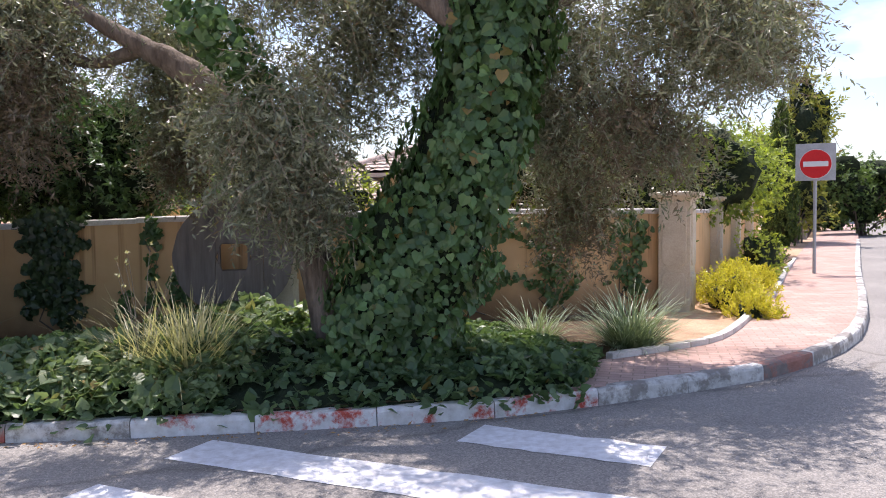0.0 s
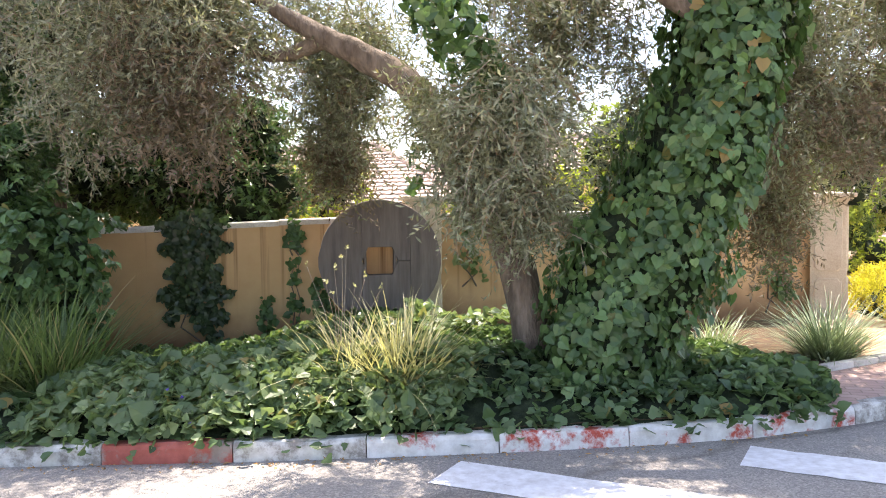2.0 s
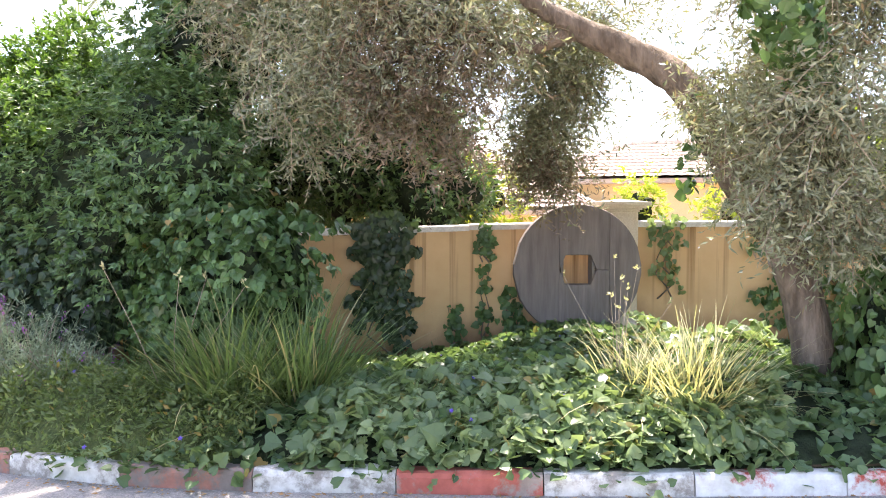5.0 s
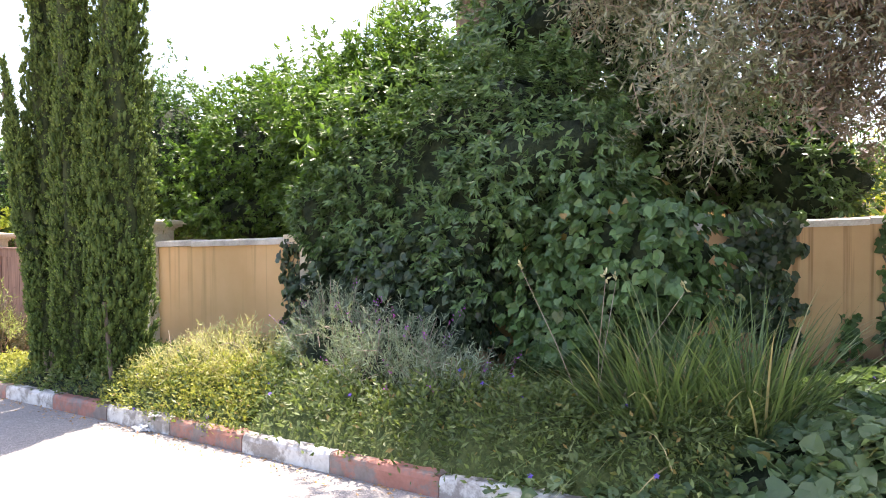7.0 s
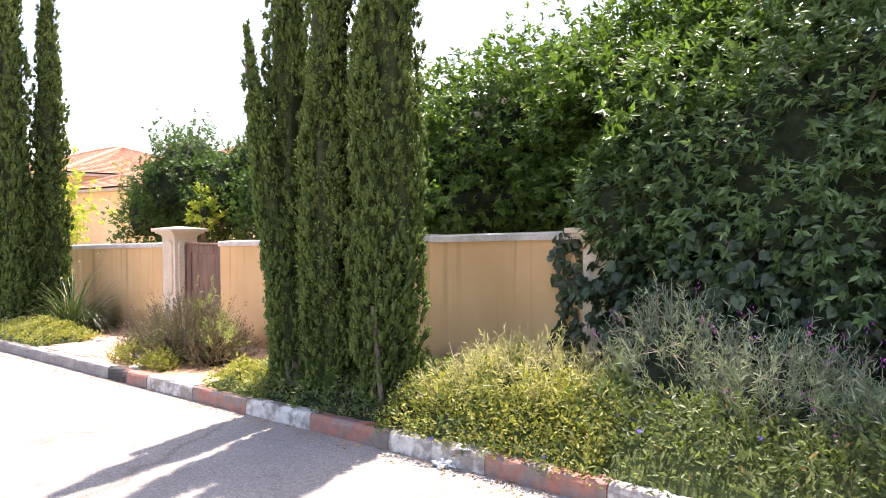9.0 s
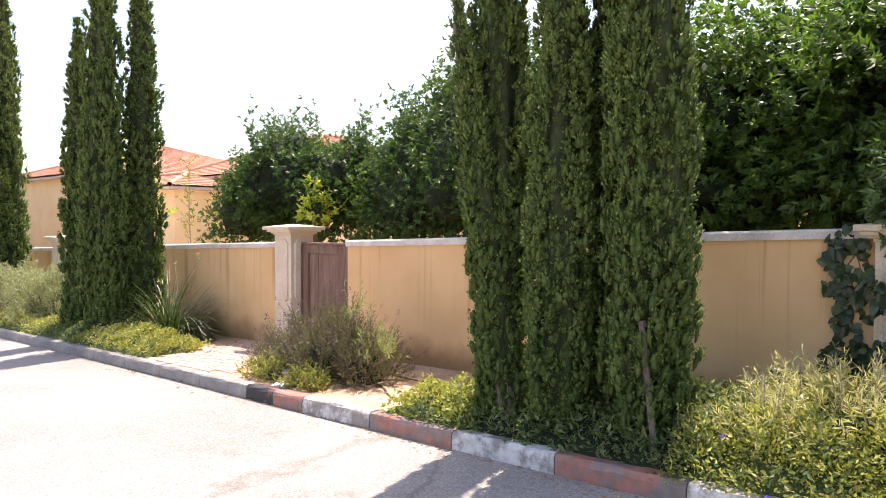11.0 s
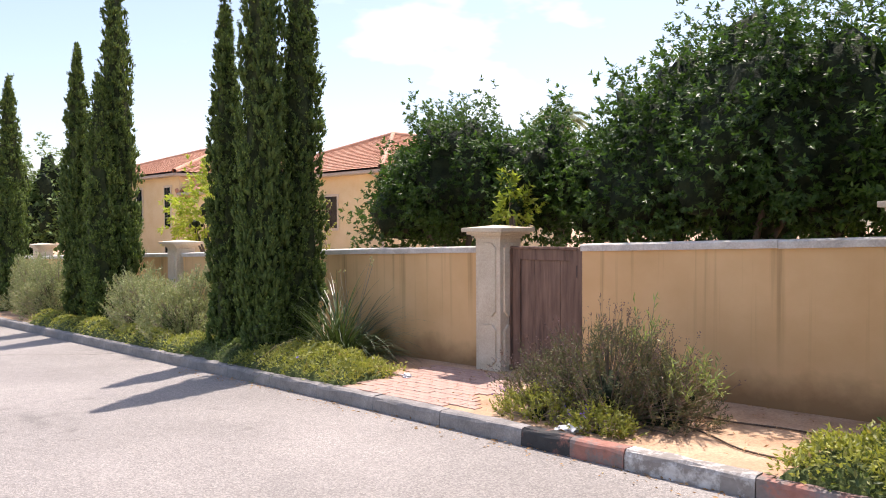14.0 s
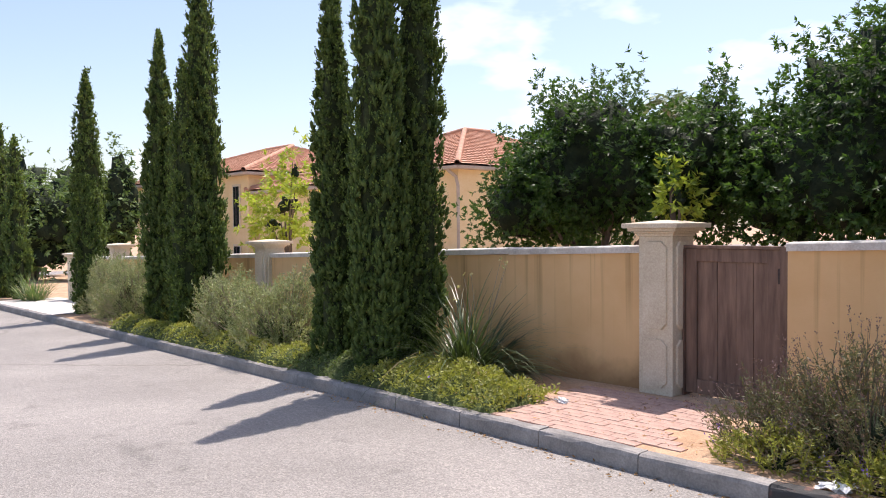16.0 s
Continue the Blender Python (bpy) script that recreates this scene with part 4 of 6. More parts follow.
# group beside the street, three stems and a leaning low one
cypress("c", -14.58, 4.22, 6.3, 0.225, 11, (-0.05, 0), 52000, spray_size=0.76)
cypress("c", -14.03, 4.20, 6.6, 0.235, 12, (0.0, 0), 60000, spray_size=0.76)
cypress("c", -13.42, 4.28, 6.4, 0.295, 13, (0.06, 0), 72000, spray_size=0.76)
cypress("c", -13.88, 4.62, 5.9, 0.24, 15, (0.06, 0), 36000, spray_size=0.8)
cypress("c", -14.46, 4.20, 3.30, 0.16, 14, (-0.28, -0.34), 20000, spray_size=0.76, label="low leaning stem of an Italian cypress")
# second group
cypress("c", -22.98, 4.53, 4.80, 0.28, 21, (-0.05, 0), 33120)
cypress("c", -22.05, 4.47, 6.2, 0.33, 22, (0.0, 0), 43200)
cypress("c", -22.12, 5.04, 6.0, 0.31, 23, (0.10, 0), 36000)
# third group
cypress("c", -29.05, 4.75, 5.3, 0.31, 31, (0.05, 0), 24480, spray_size=1.35)
cypress("c", -27.8, 5.0, 6.6, 0.39, 32, (0, 0), 28800, spray_size=1.35)
cypress("c", -27.6, 4.6, 4.5, 0.30, 33, (0, 0), 18720, spray_size=1.35)
# farther ones
cypress("c", -33.3, 4.75, 5.4, 0.37, 41, (0, 0), 24480, spray_size=1.5)
cypress("c", -40.3, 4.8, 4.7, 0.32, 42, (0, 0), 6480, spray_size=2.5)
cypress("c", -41.3, 4.6, 5.2, 0.34, 43, (0, 0), 6480, spray_size=2.5)
# by the side street
cypress("c", 3.35, 30.5, 5.4, 0.7, 51, (0.1, 0), 17280, spray_size=2.2, label= "broad dark cypress behind the side-street wall", group="side street trees")


# ---------------------------------------------------------------- broad-leaved bushes
def bush(name, label, category, blobs, tips, per, length, width, mat, seed, trunk=None, group="", **kw):
    base = (blobs[0][0][0], blobs[0][0][1], float(soil_z(blobs[0][0][0], blobs[0][0][1]))) if trunk is None else trunk
    t = empty(name, base, label, category, group)
    off = np.array(base)
    lv, core = whorl_bush([(np.array(c) - off, a) for c, a in blobs], tips, per, length, width, seed, **kw)
    stems = []
    r = np.random.default_rng(seed)
    for c, a in blobs:
        d = np.array(c) - off
        for _ in range(2):
            e = d + (r.random(3) - 0.5) * np.array(a) * 0.9
            stems.append(tube([(0.1 * r.normal(), 0.1 * r.normal(), -0.08), e * (0.3, 0.3, 0.55), e], [0.05, 0.035, 0.012], 6, 0.1, seed))
    sv, sf = joined(stems)
    part("stem_mass", mesh_np("stem_mass", sv, sf, M_BARK, True), None, t)
    # dark core whose colour carries the shade inside the bush
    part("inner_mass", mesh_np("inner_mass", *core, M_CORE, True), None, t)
    part("crown", mesh_np("crown", *lv, mat), None, t)
    return t


CITRUS = "dense glossy green citrus tree overhanging the garden wall"
LIT_CITRUS = "citrus tree behind the garden wall, leaf colour lightened for sunlight"
bush("citrus_tree", CITRUS, "tree", [((-17.1, 7.05, 2.45), (1.35, 1.05, 1.42)), ((-16.3, 7.0, 2.4), (1.05, 1.1, 1.25)), ((-18.0, 7.15, 2.3), (0.95, 0.95, 1.25)), ((-18.75, 7.3, 2.05), (0.8, 0.8, 1.0))], 9500, 9, 0.064, 0.028, M_CITRUS, 61, group="citrus trees", zmin=1.1)
bush("citrus_tree", CITRUS, "tree", [((-21.1, 7.1, 2.25), (1.15, 1.0, 1.0)), ((-22.0, 7.2, 2.0), (0.85, 0.9, 0.95)), ((-19.8, 7.3, 2.2), (0.95, 0.9, 0.95))], 8400, 9, 0.064, 0.028, M_CITRUS, 62, group="citrus trees", zmin=0.95)
bush("citrus_tree", LIT_CITRUS, "tree", [((-14.4, 7.1, 2.6), (1.3, 1.1, 1.1)), ((-13.2, 7.1, 2.8), (1.1, 1.0, 1.0)), ((-15.5, 7.2, 2.2), (0.9, 0.9, 1.0)), ((-14.4, 6.9, 1.9), (1.3, 0.8, 0.75)), ((-13.0, 6.9, 1.95), (1.1, 0.8, 0.75))], 9500, 9, 0.085, 0.036, M_CITRUS_LIT, 63, group="citrus trees", zmin=1.35, core_size=0.52)
bush("citrus_tree", LIT_CITRUS, "tree", [((-12.1, 6.6, 2.6), (1.15, 1.1, 1.0)), ((-12.0, 7.1, 3.1), (1.0, 1.0, 0.85))], 5600, 9, 0.092, 0.036, M_CITRUS_LIT, 64, group="citrus trees", zmin=1.3, core_size=0.52)
bush("laurel_bush", "big dark glossy bush hanging over the ochre wall", "bush", [((-10.75, 5.95, 1.75), (1.15, 0.75, 1.15)), ((-10.0, 6.2, 2.3), (1.0, 0.8, 0.95)), ((-11.5, 5.95, 1.9), (0.8, 0.6, 0.85)), ((-12.05, 5.62, 1.72), (0.40, 0.28, 0.42))], 6200, 9, 0.088, 0.031, M_LAUREL, 65, droop=0.5)
# the top two blobs, above view, are added to shade kerb and road
bush("dark_tree", "tall dark-leaved tree behind the corner wall", "tree", [((-10.3, 7.5, 3.8), (1.35, 1.1, 1.0)), ((-9.4, 7.6, 4.6), (1.3, 1.1, 0.9)), ((-10.7, 7.7, 4.7), (0.8, 0.9, 0.8)), ((-9.9, 7.6, 6.4), (1.4, 1.3, 1.1)), ((-9.6, 7.5, 8.2), (1.3, 1.2, 1.1))], 9500, 9, 0.105, 0.038, M_LAUREL, 66, droop=0.4, amp=0.3, core_size=0.45)
bush("laurel_bush", "dark evergreen shrub behind the stained wall", "bush", [((-8.3, 8.75, 2.1), (1.1, 0.6, 0.75)), ((-9.2, 8.6, 2.4), (0.9, 0.7, 0.8)), ((-9.7, 9.0, 3.1), (1.0, 0.7, 0.75)), ((-8.4, 9.0, 2.85), (0.75, 0.5, 0.6)), ((-10.5, 8.9, 2.4), (0.9, 0.6, 0.9))], 4400, 8, 0.10, 0.037, M_LAUREL, 67)
bush("lime_shrub", "sunlit yellow-green shrub behind the wooden disc", "bush", [((-8.2, 11.0, 2.1), (0.7, 0.5, 0.7)), ((-5.9, 11.6, 1.9), (0.45, 0.4, 0.55)), ((-4.5, 12.0, 1.9), (0.6, 0.5, 0.6))], 800, 8, 0.10, 0.04, M_LIME, 68, core_size=0.4)
bush("garden_shrub", "green garden shrub behind the side wall", "bush", [((-1.6, 13.6, 2.3), (1.2, 0.9, 1.1)), ((-3.4, 13.0, 2.6), (1.3, 0.9, 1.2)), ((0.0, 17.0, 2.5), (1.2, 1.4, 1.2))], 2200, 8, 0.11, 0.045, M_SHRUB, 69)
bush("garden_shrub", "leafy lime-green tree behind the side wall", "bush", [((0.7, 20.6, 2.6), (1.2, 1.5, 1.1)), ((1.6, 24.6, 2.8), (1.1, 1.5, 1.3))], 1300, 8, 0.13, 0.05, M_LIME, 70)
bush("lime_sapling", "young yellow-green tree beyond the wall", "tree", [((-33.0, 9.6, 2.1), (1.1, 0.8, 0.9)), ((-32.6, 9.6, 2.9), (0.5, 0.4, 0.8)), ((-33.8, 9.6, 1.6), (0.9, 0.7, 0.6))], 620, 8, 0.16, 0.06, M_LIME, 71, amp=0.35, core_size=0.2)
bush("citrus_shoot", "bright young citrus shoot above the gate post", "bush", [((-19.55, 6.35, 1.75), (0.30, 0.25, 0.28)), ((-19.7, 6.4, 2.0), (0.16, 0.14, 0.22))], 80, 8, 0.10, 0.038, M_LIME, 72, amp=0.3, core_size=0.2)


def sapling(x, y, h, seed, label):
    r = np.random.default_rng(seed)
    t = empty("sapling", (x, y, float(soil_z(x, y))), label, "sapling", "thin saplings")
    pts = [(0.05 * r.normal(), 0.05 * r.normal(), h * k / 5) for k in range(6)]
    tw = [tube(pts, [0.02, 0.018, 0.015, 0.012, 0.008, 0.004], 6)]
    at, al = [], []
    for _ in range(26):
        z = h * (0.3 + 0.7 * r.random())
        d = unit(np.array([r.normal(), r.normal(), 1.4]))
        p = np.array([0, 0, z])
        ln = 0.15 + 0.3 * r.random()
        tw.append(tube([p, p + d * ln], [0.006, 0.003], 5))
        for k in range(7):
            at.append(p + d * ln * (0.3 + 0.7 * r.random()))
            al.append(unit(r.normal(size=3) + np.array([0, 0, 0.2])))
    part("trunk", mesh_np("trunk", *joined(tw), M_TWIG, True), None, t)
    at, al = np.array(at), np.array(al)
    part("crown", mesh_np("crown", *leaves(LANCE, at, al, r.normal(size=at.shape), 0.09, 0.04), M_COVER), None, t)


sapling(-28.6, 9.4, 3.4, 1, "thin bare-stemmed sapling before the house")
sapling(-28.0, 9.8, 2.3, 2, "thin young sapling before the house")


# ---------------------------------------------------------------- olive trees
def olive_leaves(blobs, twigs, seed, per=18, hang=0.6, ln=0.068, gap=None):
    """Drooping twigs through crown blobs, each with pairs of narrow leaves."""
    r = np.random.default_rng(seed)
    vol = np.array([a[0] * a[1] * a[2] for _, a in blobs]) ** 0.62
    at = []
    for i, (c, a) in enumerate(blobs):
        k = int(twigs * vol[i] / vol.sum())
        d = sphere_dirs(k, r) * (r.random(k) ** (1 / 2.2))[:, None] * lumps(sphere_dirs(k, r), seed + i, 0.15)[:, None]
        at.append(np.array(c) + d * np.array(a))
    at = np.vstack(at)
    # clumping: drop the twigs in the gaps of a coarse pattern
    w = np.sin(at @ np.array([3.1, 2.3, 1.7]) + 1.0) + np.sin(at @ np.array([-2.2, 2.9, 2.4])) + np.sin(at @ np.array([4.4, -1.3, 3.3]) + 2)
    at = at[(w + 0.9 * r.normal(size=len(at))) > -0.55]
    n = len(at)
    d0 = unit(r.normal(size=(n, 3)) * np.array([1, 1, 0.5]) + np.array([0, 0, -hang]))
    L = 0.22 + 0.30 * r.random(n)
    k = np.arange(per) / per
    pos = at[:, None] + d0[:, None] * (k[None, :, None] * L[:, None, None]) + np.array([0, 0, -1.0]) * (k ** 2)[None, :, None] * 0.12 * hang
    al = d0[:, None] * 0.7 + 0.75 * r.normal(size=(n, per, 3))
    m = n * per
    lens = ln * (0.6 + 0.7 * r.random(m))
    return leaves(SLIM, pos.reshape(m, 3), al.reshape(m, 3), r.normal(size=(m, 3)), lens, lens * 0.24), at, d0, L


def olive_tree(name, base, limbs, blobs, twigs, seed, label, dry=None, **kw):
    t = empty(name, base, label, "olive tree", "olive trees at the corner")
    off = np.array(base)
    tv = []
    for j, limb in enumerate(limbs):
        p = spline(limb, 6)
        tv.append(tube(p[:, :3] - off, p[:, 3], 12, 0.13, seed + j))
    part("trunk", mesh_np("trunk", *joined(tv), M_BARK, True), None, t, "grey-brown gnarled bark")
    (v, f), at, d0, L = olive_leaves([(np.array(c) - off, a) for c, a in blobs], twigs, seed, **kw)
    part("crown", mesh_np("crown", v, f, M_OLIVE), None, t)
    tw = [tube([a, a + d * l * 0.5, a + d * l + (0, 0, -0.06)], [0.004, 0.003, 0.0015], 3) for a, d, l in zip(at[::3], d0[::3], L[::3])]
    part("twig_mass", mesh_np("twig_mass", *joined(tw), M_TWIG), None, t)
    if dry:
        (v, f), *_ = olive_leaves([(np.array(c) - off, a) for c, a in dry], twigs // 9, seed + 5, **kw)
        part("dry_sprays", mesh_np("dry_sprays", v, f, M_OLIVE_DRY), None, t, "brownish dry sprays")
    return t


IVY_X, IVY_Y = -2.62, 6.30
olive_tree("olive_tree", (IVY_X, IVY_Y, float(soil_z(IVY_X, IVY_Y))),
           [[(-3.42, 6.35, -0.05, 0.30), (-3.35, 6.3, 0.6, 0.24), (-2.98, 6.25, 1.6, 0.21), (-2.64, 6.25, 2.4, 0.19), (-2.42, 6.25, 3.4, 0.15), (-2.35, 6.3, 4.6, 0.1)],
            [(-2.42, 6.25, 3.3, 0.09), (-1.7, 6.9, 3.7, 0.06), (-0.8, 7.3, 3.9, 0.04), (0.1, 7.8, 3.9, 0.02)],
            [(-2.4, 6.2, 3.0, 0.13), (-3.2, 6.1, 3.6, 0.09), (-4.0, 6.2, 4.1, 0.05)]],
           # the blob at (-3.7, 7.8, 4.7) is added overhead to shade the ivy column
           [((-1.2, 7.2, 3.55), (1.35, 1.1, 0.85)), ((-0.5, 7.8, 3.6), (0.75, 0.8, 0.75)), ((-1.4, 7.6, 2.4), (0.7, 0.6, 0.6)), ((-3.0, 6.6, 4.4), (1.8, 1.3, 0.8)), ((-0.25, 8.8, 3.8), (0.6, 0.7, 0.65)), ((-3.95, 7.4, 3.1), (0.45, 0.4, 0.6)), ((-3.35, 7.0, 3.0), (0.32, 0.3, 0.5)), ((-3.7, 7.8, 4.7), (1.4, 1.0, 0.6)), ((-2.0, 8.2, 2.3), (0.6, 0.5, 0.8)), ((-3.2, 7.3, 2.2), (0.5, 0.4, 0.5)), ((-2.2, 7.3, 2.9), (0.7, 0.6, 0.8))],
           12500, 81, "old olive tree with its trunk wrapped in ivy", dry=[((-1.5, 7.4, 2.5), (0.7, 0.8, 0.7)), ((-2.05, 8.3, 1.75), (0.45, 0.4, 0.75)), ((-0.3, 8.4, 3.5), (0.6, 0.6, 0.5))])
olive_tree("olive_tree", (-3.98, 6.45, float(soil_z(-3.98, 6.45))),
           [[(-3.95, 6.5, -0.05, 0.25), (-4.08, 6.42, 0.6, 0.165), (-4.26, 6.38, 1.4, 0.15), (-4.56, 6.34, 1.92, 0.155), (-4.90, 6.3, 2.5, 0.14), (-5.12, 6.3, 2.86, 0.13), (-5.55, 6.3, 3.14, 0.12), (-6.0, 6.25, 3.38, 0.09), (-6.6, 6.1, 3.75, 0.05)],
            [(-5.9, 6.3, 3.33, 0.075), (-6.45, 6.2, 3.2, 0.055), (-7.1, 6.0, 3.45, 0.035), (-7.8, 5.9, 3.5, 0.015)]],
           [((-4.15, 6.0, 2.25), (0.42, 0.35, 0.55)), ((-4.0, 5.9, 1.75), (0.3, 0.25, 0.35)), ((-7.3, 6.9, 4.4), (1.1, 0.9, 0.5)), ((-4.15, 5.5, 2.6), (0.5, 0.4, 0.6)), ((-4.75, 5.75, 2.5), (0.42, 0.3, 0.5)), ((-4.4, 5.6, 2.0), (0.35, 0.28, 0.35)), ((-5.3, 5.4, 4.0), (0.7, 0.5, 0.4)), ((-4.2, 5.7, 3.6), (0.7, 0.5, 0.5)), ((-7.1, 6.0, 3.5), (1.0, 0.75, 0.8)), ((-6.6, 7.8, 2.95), (0.52, 0.45, 1.0)), ((-6.3, 7.4, 3.1), (0.45, 0.4, 0.7)), ((-6.9, 7.6, 3.6), (0.6, 0.5, 0.6)), ((-8.1, 6.0, 3.1), (0.8, 0.6, 0.85)), ((-7.6, 6.0, 4.2), (1.2, 0.9, 0.6)), ((-4.5, 7.0, 2.75), (0.36, 0.4, 0.8)), ((-6.0, 7.6, 3.7), (0.8, 0.6, 0.5)), ((-4.0, 6.9, 3.6), (0.8, 0.6, 0.7)), ((-8.9, 6.3, 3.9), (0.8, 0.6, 0.7))],
           12300, 82, "leaning olive tree with an arching bare limb", dry=[((-7.2, 5.9, 2.9), (0.8, 0.5, 0.8)), ((-6.55, 7.9, 2.4), (0.4, 0.3, 0.5))])


# ---------------------------------------------------------------- ivy
def ivy_patch(r, at, nor, n_scale=1.0, length=0.085, hang=0.7):
    m = len(at)
    along = np.array([0, 0, -hang]) + 0.75 * r.normal(size=(m, 3)) * np.array([1, 1, 0.6])
    along = along - nor * (np.sum(along * nor, 1, keepdims=True)) * 0.75
    ln = length * (0.4 + 0.95 * r.random(m))
    return leaves(HEART, at, along, nor + 0.38 * r.normal(size=(m, 3)), ln, ln * 0.95)


def ivy_column():
    r = np.random.default_rng(91)
    t = empty("ivy", (IVY_X, IVY_Y, float(soil_z(IVY_X, IVY_Y))), "dark ivy wrapped round an olive trunk", "ivy")
    n = 11000
    u = r.random(n)
    z = 0.05 + u * 4.6
    th = r.random(n) * 2 * math.pi
    rad = np.interp(z, [0, 0.25, 0.7, 1.3, 1.7, 2.2, 3.0, 4.7], [0.52, 0.54, 0.56, 0.52, 0.46, 0.41, 0.38, 0.35]) * (1 + 0.20 * np.sin(3 * th + 2.2 * z) + 0.15 * np.sin(5 * th - 4.3 * z) + 0.08 * np.sin(2 * th + 9 * z)) + 0.055 * r.normal(size=n)
    cxz = np.interp(z, [0, 0.5, 1.15, 1.75, 2.1, 2.7, 4.6], [-0.90, -0.82, -0.56, -0.20, -0.05, 0.10, 0.22])
    at = np.stack([cxz + np.cos(th) * rad, np.sin(th) * rad * 0.9 - 0.05, z], 1)
    nor = np.stack([np.cos(th), np.sin(th), np.full(n, 0.25)], 1)
    part("leaf_mass", mesh_np("leaf_mass", *ivy_patch(r, at, unit(nor), length=0.082), M_IVY), None, t)
    nu, nt = 40, 20
    Z, TH = np.meshgrid(np.linspace(0, 4.65, nu), np.linspace(0, 2 * math.pi, nt, endpoint=False), indexing="ij")
    R = 0.84 * np.interp(Z, [0, 0.25, 0.7, 1.3, 1.7, 2.2, 3.0, 4.7], [0.52, 0.54, 0.56, 0.52, 0.46, 0.41, 0.38, 0.35]) * (1 + 0.20 * np.sin(3 * TH + 2.2 * Z) + 0.15 * np.sin(5 * TH - 4.3 * Z) + 0.08 * np.sin(2 * TH + 9 * Z))
    CX = np.interp(Z, [0, 0.5, 1.15, 1.75, 2.1, 2.7, 4.6], [-0.90, -0.82, -0.56, -0.20, -0.05, 0.10, 0.22])
    v = np.stack([CX + np.cos(TH) * R, np.sin(TH) * R * 0.9 - 0.05, Z], -1).reshape(-1, 3)
    f = np.array([(j * nt + i, j * nt + (i + 1) % nt, (j + 1) * nt + (i + 1) % nt, (j + 1) * nt + i) for j in range(nu - 1) for i in range(nt)])
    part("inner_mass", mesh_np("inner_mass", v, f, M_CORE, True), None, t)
    at = np.array([(0.16, -0.44, 2.42 + 0.035 * k) for k in range(5)])
    part("dead_leaf", mesh_np("dead_leaf", *leaves(HEART, at, np.array([(0.2, 0, -1.0)] * 5) + 0.2 * r.normal(size=(5, 3)), np.array([(0, -1, 0.2)] * 5), 0.11, 0.07), M_DRYLEAF), None, t, "orange-brown dead leaves")


ivy_column()


def ivy_limb(name, limb, n, seed, label):
    """Ivy strung along a limb."""
    r = np.random.default_rng(seed)
    p = spline(limb, 12)
    i = r.integers(0, len(p), n)
    d = sphere_dirs(n, r)
    at = p[i, :3] + d * p[i, 3:4] * (0.75 + 0.4 * r.random((n, 1)))
    base = p[0, :3]
    t = empty(name, base, label, "ivy")
    part("leaf_mass", mesh_np("leaf_mass", *ivy_patch(r, at - base, d, length=0.085), M_IVY), None, t)


ivy_limb("ivy", [(-4.25, 6.2, 1.9, 0.14), (-4.2, 5.9, 2.4, 0.18), (-4.35, 5.4, 2.9, 0.2), (-4.6, 5.0, 3.3, 0.2)], 800, 92, "ivy strung along an olive limb")
ivy_limb("ivy", [(-5.0, 6.2, 2.75, 0.05), (-5.02, 6.15, 2.4, 0.05), (-5.05, 6.15, 2.0, 0.06)], 40, 93, "single ivy strand hanging from the limb")


def ivy_wall(x0, x1, top, bottom, n, seed, depth=0.06, label="dark ivy climbing the stained wall", edge=0.25, mat=None, over=0.0):
    """Ivy over part of the corner wall, ragged at its edges."""
    r = np.random.default_rng(seed)
    x = x0 + (x1 - x0) * r.random(n * 3)
    z = bottom + (top - bottom) * r.random(n * 3)
    mid, half = (x0 + x1) / 2, (x1 - x0) / 2
    wob = 0.75 + edge * np.sin(z * 9 + seed) + 0.2 * np.sin(z * 23 + 2 * seed)
    ok = np.abs(x - mid) < half * wob
    ok &= z > bottom + (top - bottom) * (0.12 + 0.12 * np.sin(x * 11 + seed))
    x, z = x[ok][:n], z[ok][:n]
    nrm = np.array([wall_dir[1], -wall_dir[0], 0.0]) if x0 > BEND[0] else np.array([0, -1.0, 0])
    y = wall_y(x)
    base = np.array([mid, float(wall_y(mid)), float(soil_z(mid, wall_y(mid)))])
    at = np.stack([x, y, z], 1) + nrm * (0.02 + depth * r.random(len(x)) ** 2)[:, None] - base
    t = empty("ivy", base, label, "ivy", "ivy on the wall")
    part("leaf_mass", mesh_np("leaf_mass", *ivy_patch(r, at, np.tile(nrm, (len(x), 1)), length=0.075), mat or M_IVY), None, t)
    for k in range(2):
        path = [(mid + half * 0.5 * math.sin(q * 1.7 + seed + 2 * k), bottom + (top - bottom) * (q / 6 * 0.95 - 0.06)) for q in range(7)]
        pts = [np.array([px, float(wall_y(px)), pz]) + nrm * 0.012 - base for px, pz in path]
        part("vine_stem", mesh_np("vine_stem", *tube(pts, [0.011, 0.010, 0.009, 0.008, 0.006, 0.005, 0.003], 6, 0.2, seed + k), M_BARK, True), None, t, "thin brown climbing stem")


wall_dir = unit(np.array(CORNER) - np.array(BEND))
ivy_wall(-8.72, -7.98, 1.85, 0.3, 1250, 101, 0.12, edge=0.12, mat=M_IVY_SHADE)
ivy_wall(-7.42, -7.22, 1.72, 1.3, 70, 102, 0.05)
ivy_wall(-7.40, -7.22, 1.3, 0.35, 46, 103, 0.04)
ivy_wall(-7.2, -6.85, 1.0, 0.35, 90, 104, 0.06)
ivy_wall(-7.75, -7.5, 0.8, 0.3, 50, 105, 0.05)
ivy_wall(-5.6, -5.2, 1.85, 0.9, 110, 106, 0.07, label="light green ivy strands on the wall post", mat=M_IVY_PALE)
ivy_wall(-4.5, -3.0, 1.75, 0.4, 700, 107, 0.14)
ivy_wall(-2.95, -2.2, 1.6, 0.4, 330, 108, 0.1)
